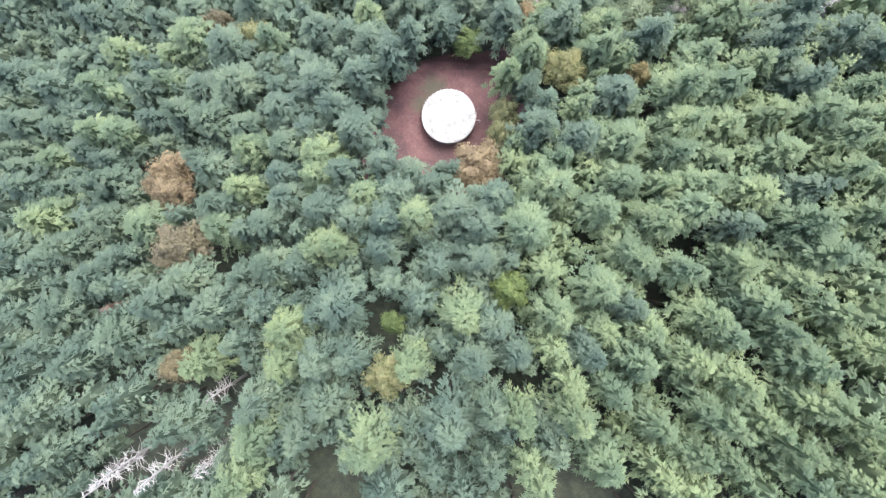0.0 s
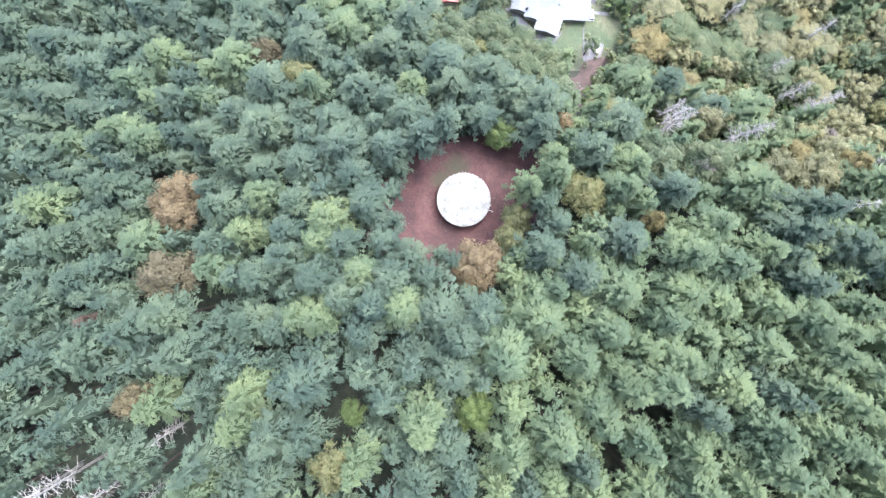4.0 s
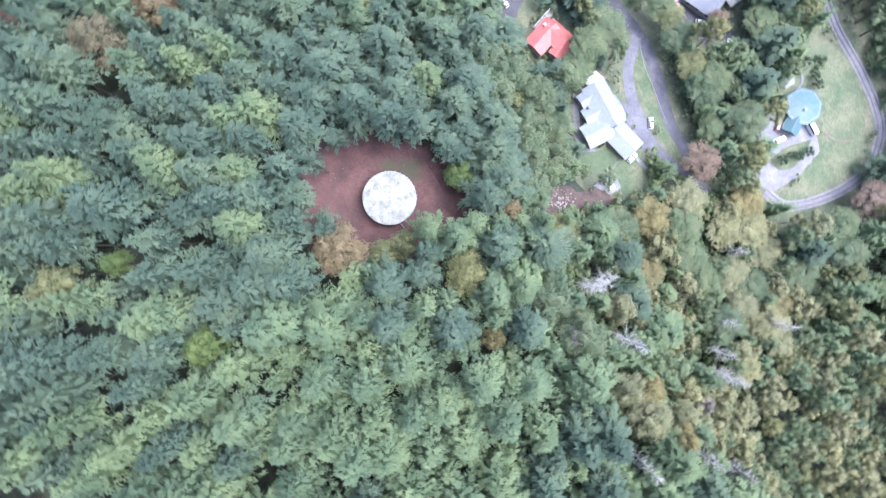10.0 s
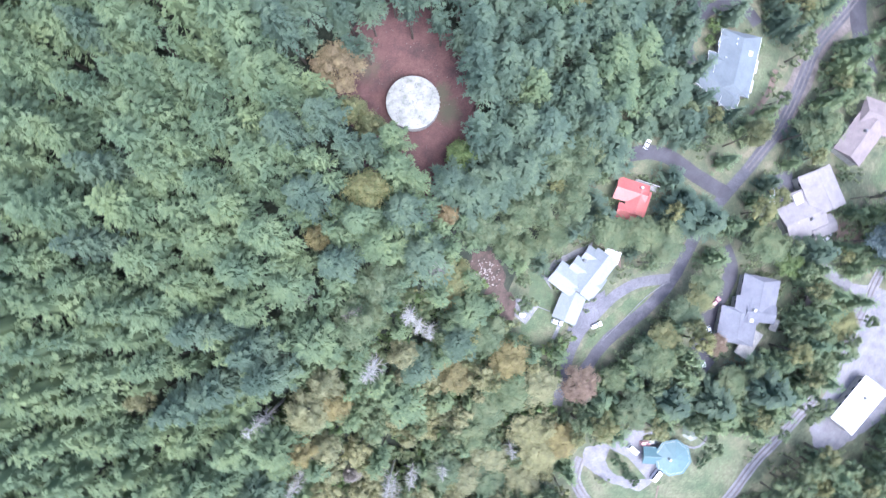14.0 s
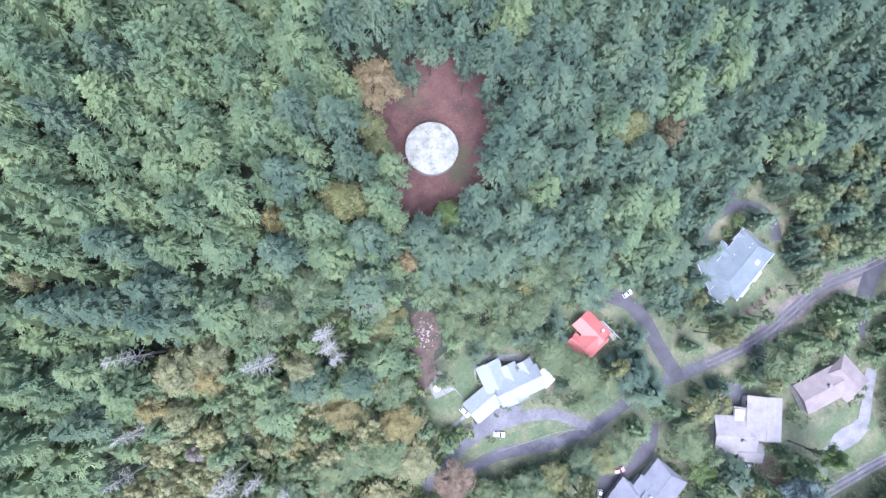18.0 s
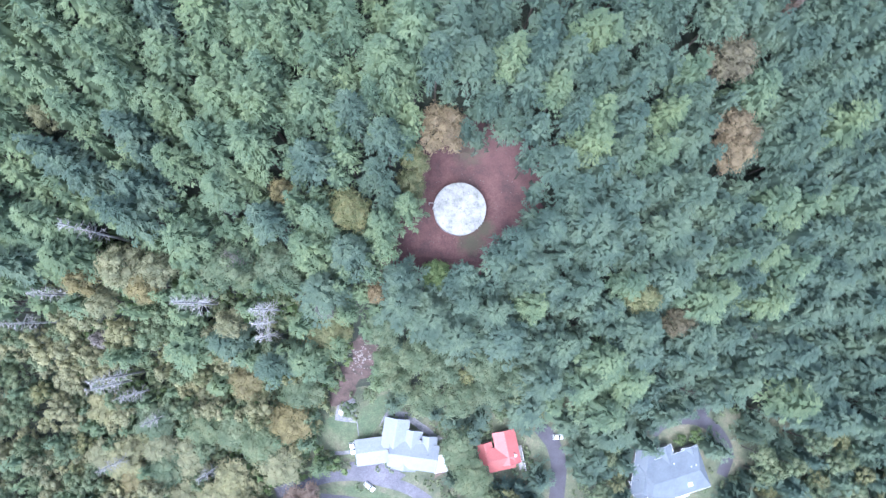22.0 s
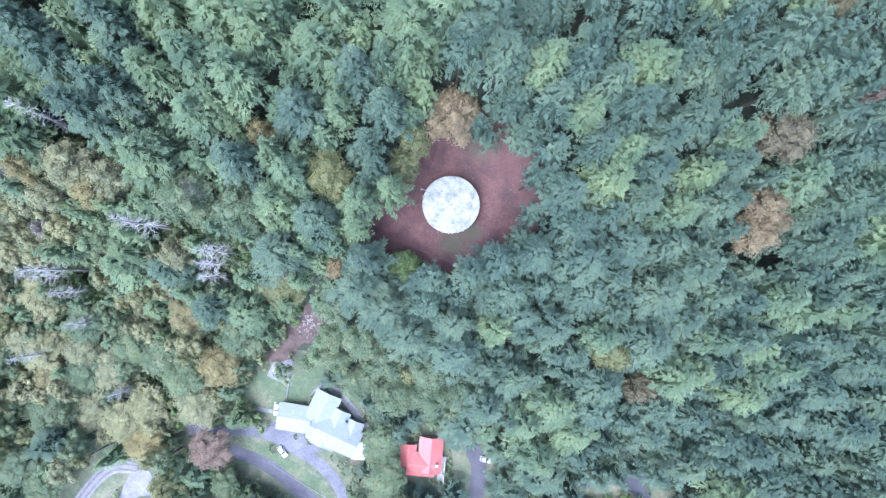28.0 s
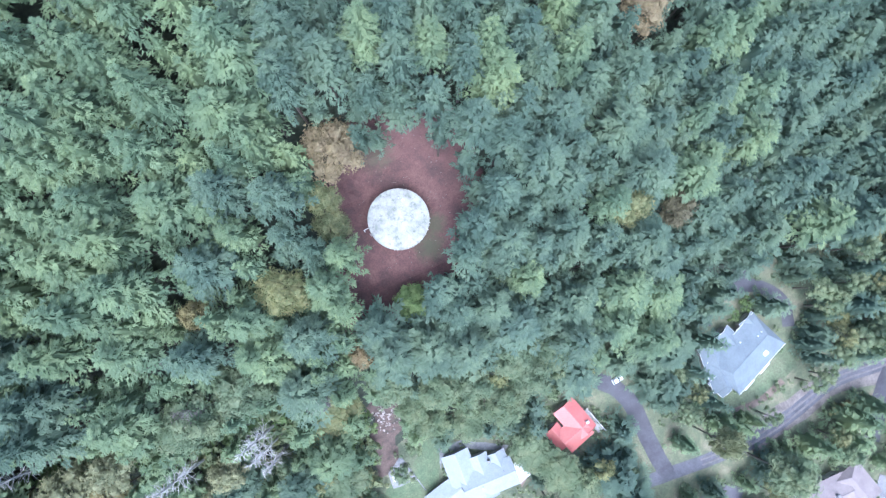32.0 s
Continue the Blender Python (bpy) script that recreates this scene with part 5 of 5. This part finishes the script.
# younger trees that close the canopy
step = 5.0
for j in range(int(375 / step) + 1):
    for i in range(int(410 / step) + 1):
        x, y = -205 + i * step + tree_rng.uniform(-1.8, 1.8), -75 + j * step + tree_rng.uniform(-1.8, 1.8)
        r = tree_rng.uniform(2.6, 4.2)
        if not inside(x, y, STAND) or is_open(x, y, 1.25 * r) or any(math.hypot(x - a, y - b) < c + 3.5 for a, b, c in GAPS):
            continue
        if any(math.hypot(x - a, y - b) < 0.41 * (r + c) + 0.4 for a, b, c in taken):
            continue
        taken.append((x, y, r))
        far.append((x, y, -r))
bulk, stems, stem_faces = {}, [], []
for x, y, r in far:
    h = 38 + 6 * noise.noise((x * 0.13, y * 0.13, 7.7)) + tree_rng.uniform(-4, 3)
    c, f = LOW_FIRS[tree_rng.randrange(3)] if y > 108 else YOUNG_FIRS[tree_rng.randrange(5)] if r < 0 or math.hypot(x - 5, y - 60) > 115 else FAR_FIRS[tree_rng.randrange(7)]
    if r < 0:
        h, r = h * tree_rng.uniform(0.62, 0.9), -r
    if y > 108:
        h *= tree_rng.uniform(0.4, 0.72)
    east = smooth((x - 42) / 25) * smooth((y - 72) / 25) * (1 - smooth((y - 165) / 20))
    mixed = max(0.78 * east, 0.5 * smooth((y - 105) / 20), 0.42 * smooth((y - 88) / 12) * (1 - smooth((abs(x + 2) - 25) / 15)))
    kind = "green" if x > 20 + 25 * noise.noise((x * 0.05, y * 0.05, 0)) or y > 150 else "fir"
    if tree_rng.random() < mixed:
        kind = tree_rng.choice(("pale", "pale", "pale", "olive", "alder", "alder") if east > 0.4 else ("alder", "alder", "alder", "olive"))
        c, f = LIGHT_CROWNS[tree_rng.randrange(3)]
        h = min(h, 26.0) * 40 / 24
        r *= 5.0 / 6.0 * 1.15
    top = 0.95 * h if kind in ("fir", "green") else 0.45 * h
    stem_faces += [(len(stems) + j, len(stems) + (j + 1) % 5, len(stems) + 5) for j in range(5)]
    stems += [(x + 0.4 * math.cos(j * math.tau / 5), y + 0.4 * math.sin(j * math.tau / 5), ground(x, y) - 0.5) for j in range(5)] + [(x, y, ground(x, y) + top)]
    a = tree_rng.uniform(0, math.tau)
    rot = np.array([[math.cos(a), -math.sin(a), 0], [math.sin(a), math.cos(a), 0], [0, 0, 1]])
    vs, fs, count = bulk.setdefault((kind, tree_rng.randrange(5)), ([], [], [0]))
    vs.append((c * (r / 5.0, r / 5.0, h / 40.0)) @ rot.T + (x, y, ground(x, y)))
    fs.append(f + count[0])
    count[0] += len(c)
WOODS = {"fir": (FIR, "dense woods of blue-green firs"), "green": (HEMLOCK, "dense woods of green firs and hemlocks"), "pale": (LEAVES["pale"], "woods of alders with straw-yellow leaves"), "alder": (LEAVES["alder"], "woods of green alders"), "olive": (LEAVES["olive"], "woods of yellowing maples")}
for (kind, _), (vs, fs, _) in sorted(bulk.items()):
    v, f = np.concatenate(vs), np.concatenate(fs)
    me = bpy.data.meshes.new("woods")
    me.vertices.add(len(v))
    me.vertices.foreach_set("co", v.astype(np.float32).ravel())
    me.loops.add(f.size)
    me.loops.foreach_set("vertex_index", f.astype(np.int32).ravel())
    me.polygons.add(len(f))
    me.polygons.foreach_set("loop_start", np.arange(0, f.size, f.shape[1], dtype=np.int32))
    me.materials.append(WOODS[kind][0])
    me.update(calc_edges=True)
    tagged(new("woods", me), WOODS[kind][1], "woods", kind="stuff")
tagged(new("tree_trunks", mesh_of("tree_trunks", stems, stem_faces, BARK)), "brown tapering trunks of the dense woods", "trunks", kind="stuff")
# low shrubs on the bench round the houses
vs, fs, total = [], [], 0
bush = [leafy_crown(80 + k, 2.6, 1.8, 3, 9, 1.1)[:2] for k in range(4)]
bush = [(np.array([tuple(v) for v in a]), np.array(b)) for a, b in bush]
def shrub_room(x, y):
    if any(inside(x, y, p) for p in OPEN) or any(math.hypot(x - a, y - b) < r - 4 for a, b, r in HOMES):
        return False
    return all(to_line(x, y, line) > 0.8 * w + 0.4 for line, w in LINES)


for k in range(4600):
    x, y = tree_rng.uniform(-125, 105), tree_rng.uniform(104, 262)
    if noise.noise((x * 0.06, y * 0.06, 9)) < -0.15 or not shrub_room(x, y):
        continue
    c, f = bush[k % 4]
    s = tree_rng.uniform(0.5, 1.3)
    vs.append(c * (s, s, s * tree_rng.uniform(0.7, 1.2)) + (x, y, ground(x, y)))
    fs.append(f + total)
    total += len(c)
me = bpy.data.meshes.new("shrubs")
me.from_pydata(np.concatenate(vs).tolist(), [], np.concatenate(fs).tolist())
me.materials.append(LEAVES["alder"])
tagged(new("shrubs", me), "low green shrubs and brambles round the houses", "shrubs", kind="stuff")
# brambles and saplings in the broken woods on the eastern slope
slope = {"lime": ([], [], [0]), "alder": ([], [], [0]), "olive": ([], [], [0])}
for k in range(1500):
    x, y = tree_rng.uniform(38, 138), tree_rng.uniform(66, 160)
    if not inside(x, y, STAND) or not shrub_room(x, y):
        continue
    c, f = bush[k % 4]
    q = tree_rng.uniform(1.0, 2.6)
    vs, fs, count = slope[("lime", "alder", "alder", "olive")[tree_rng.randrange(4)]]
    vs.append(c * (q, q, q * tree_rng.uniform(0.8, 1.5)) + (x, y, ground(x, y)))
    fs.append(f + count[0])
    count[0] += len(c)
for colour, (vs, fs, _) in slope.items():
    me = bpy.data.meshes.new("shrubs")
    me.from_pydata(np.concatenate(vs).tolist(), [], np.concatenate(fs).tolist())
    me.materials.append(LEAVES[colour])
    tagged(new("shrubs", me), "brambles and saplings between broken trees on the slope", "shrubs", kind="stuff")
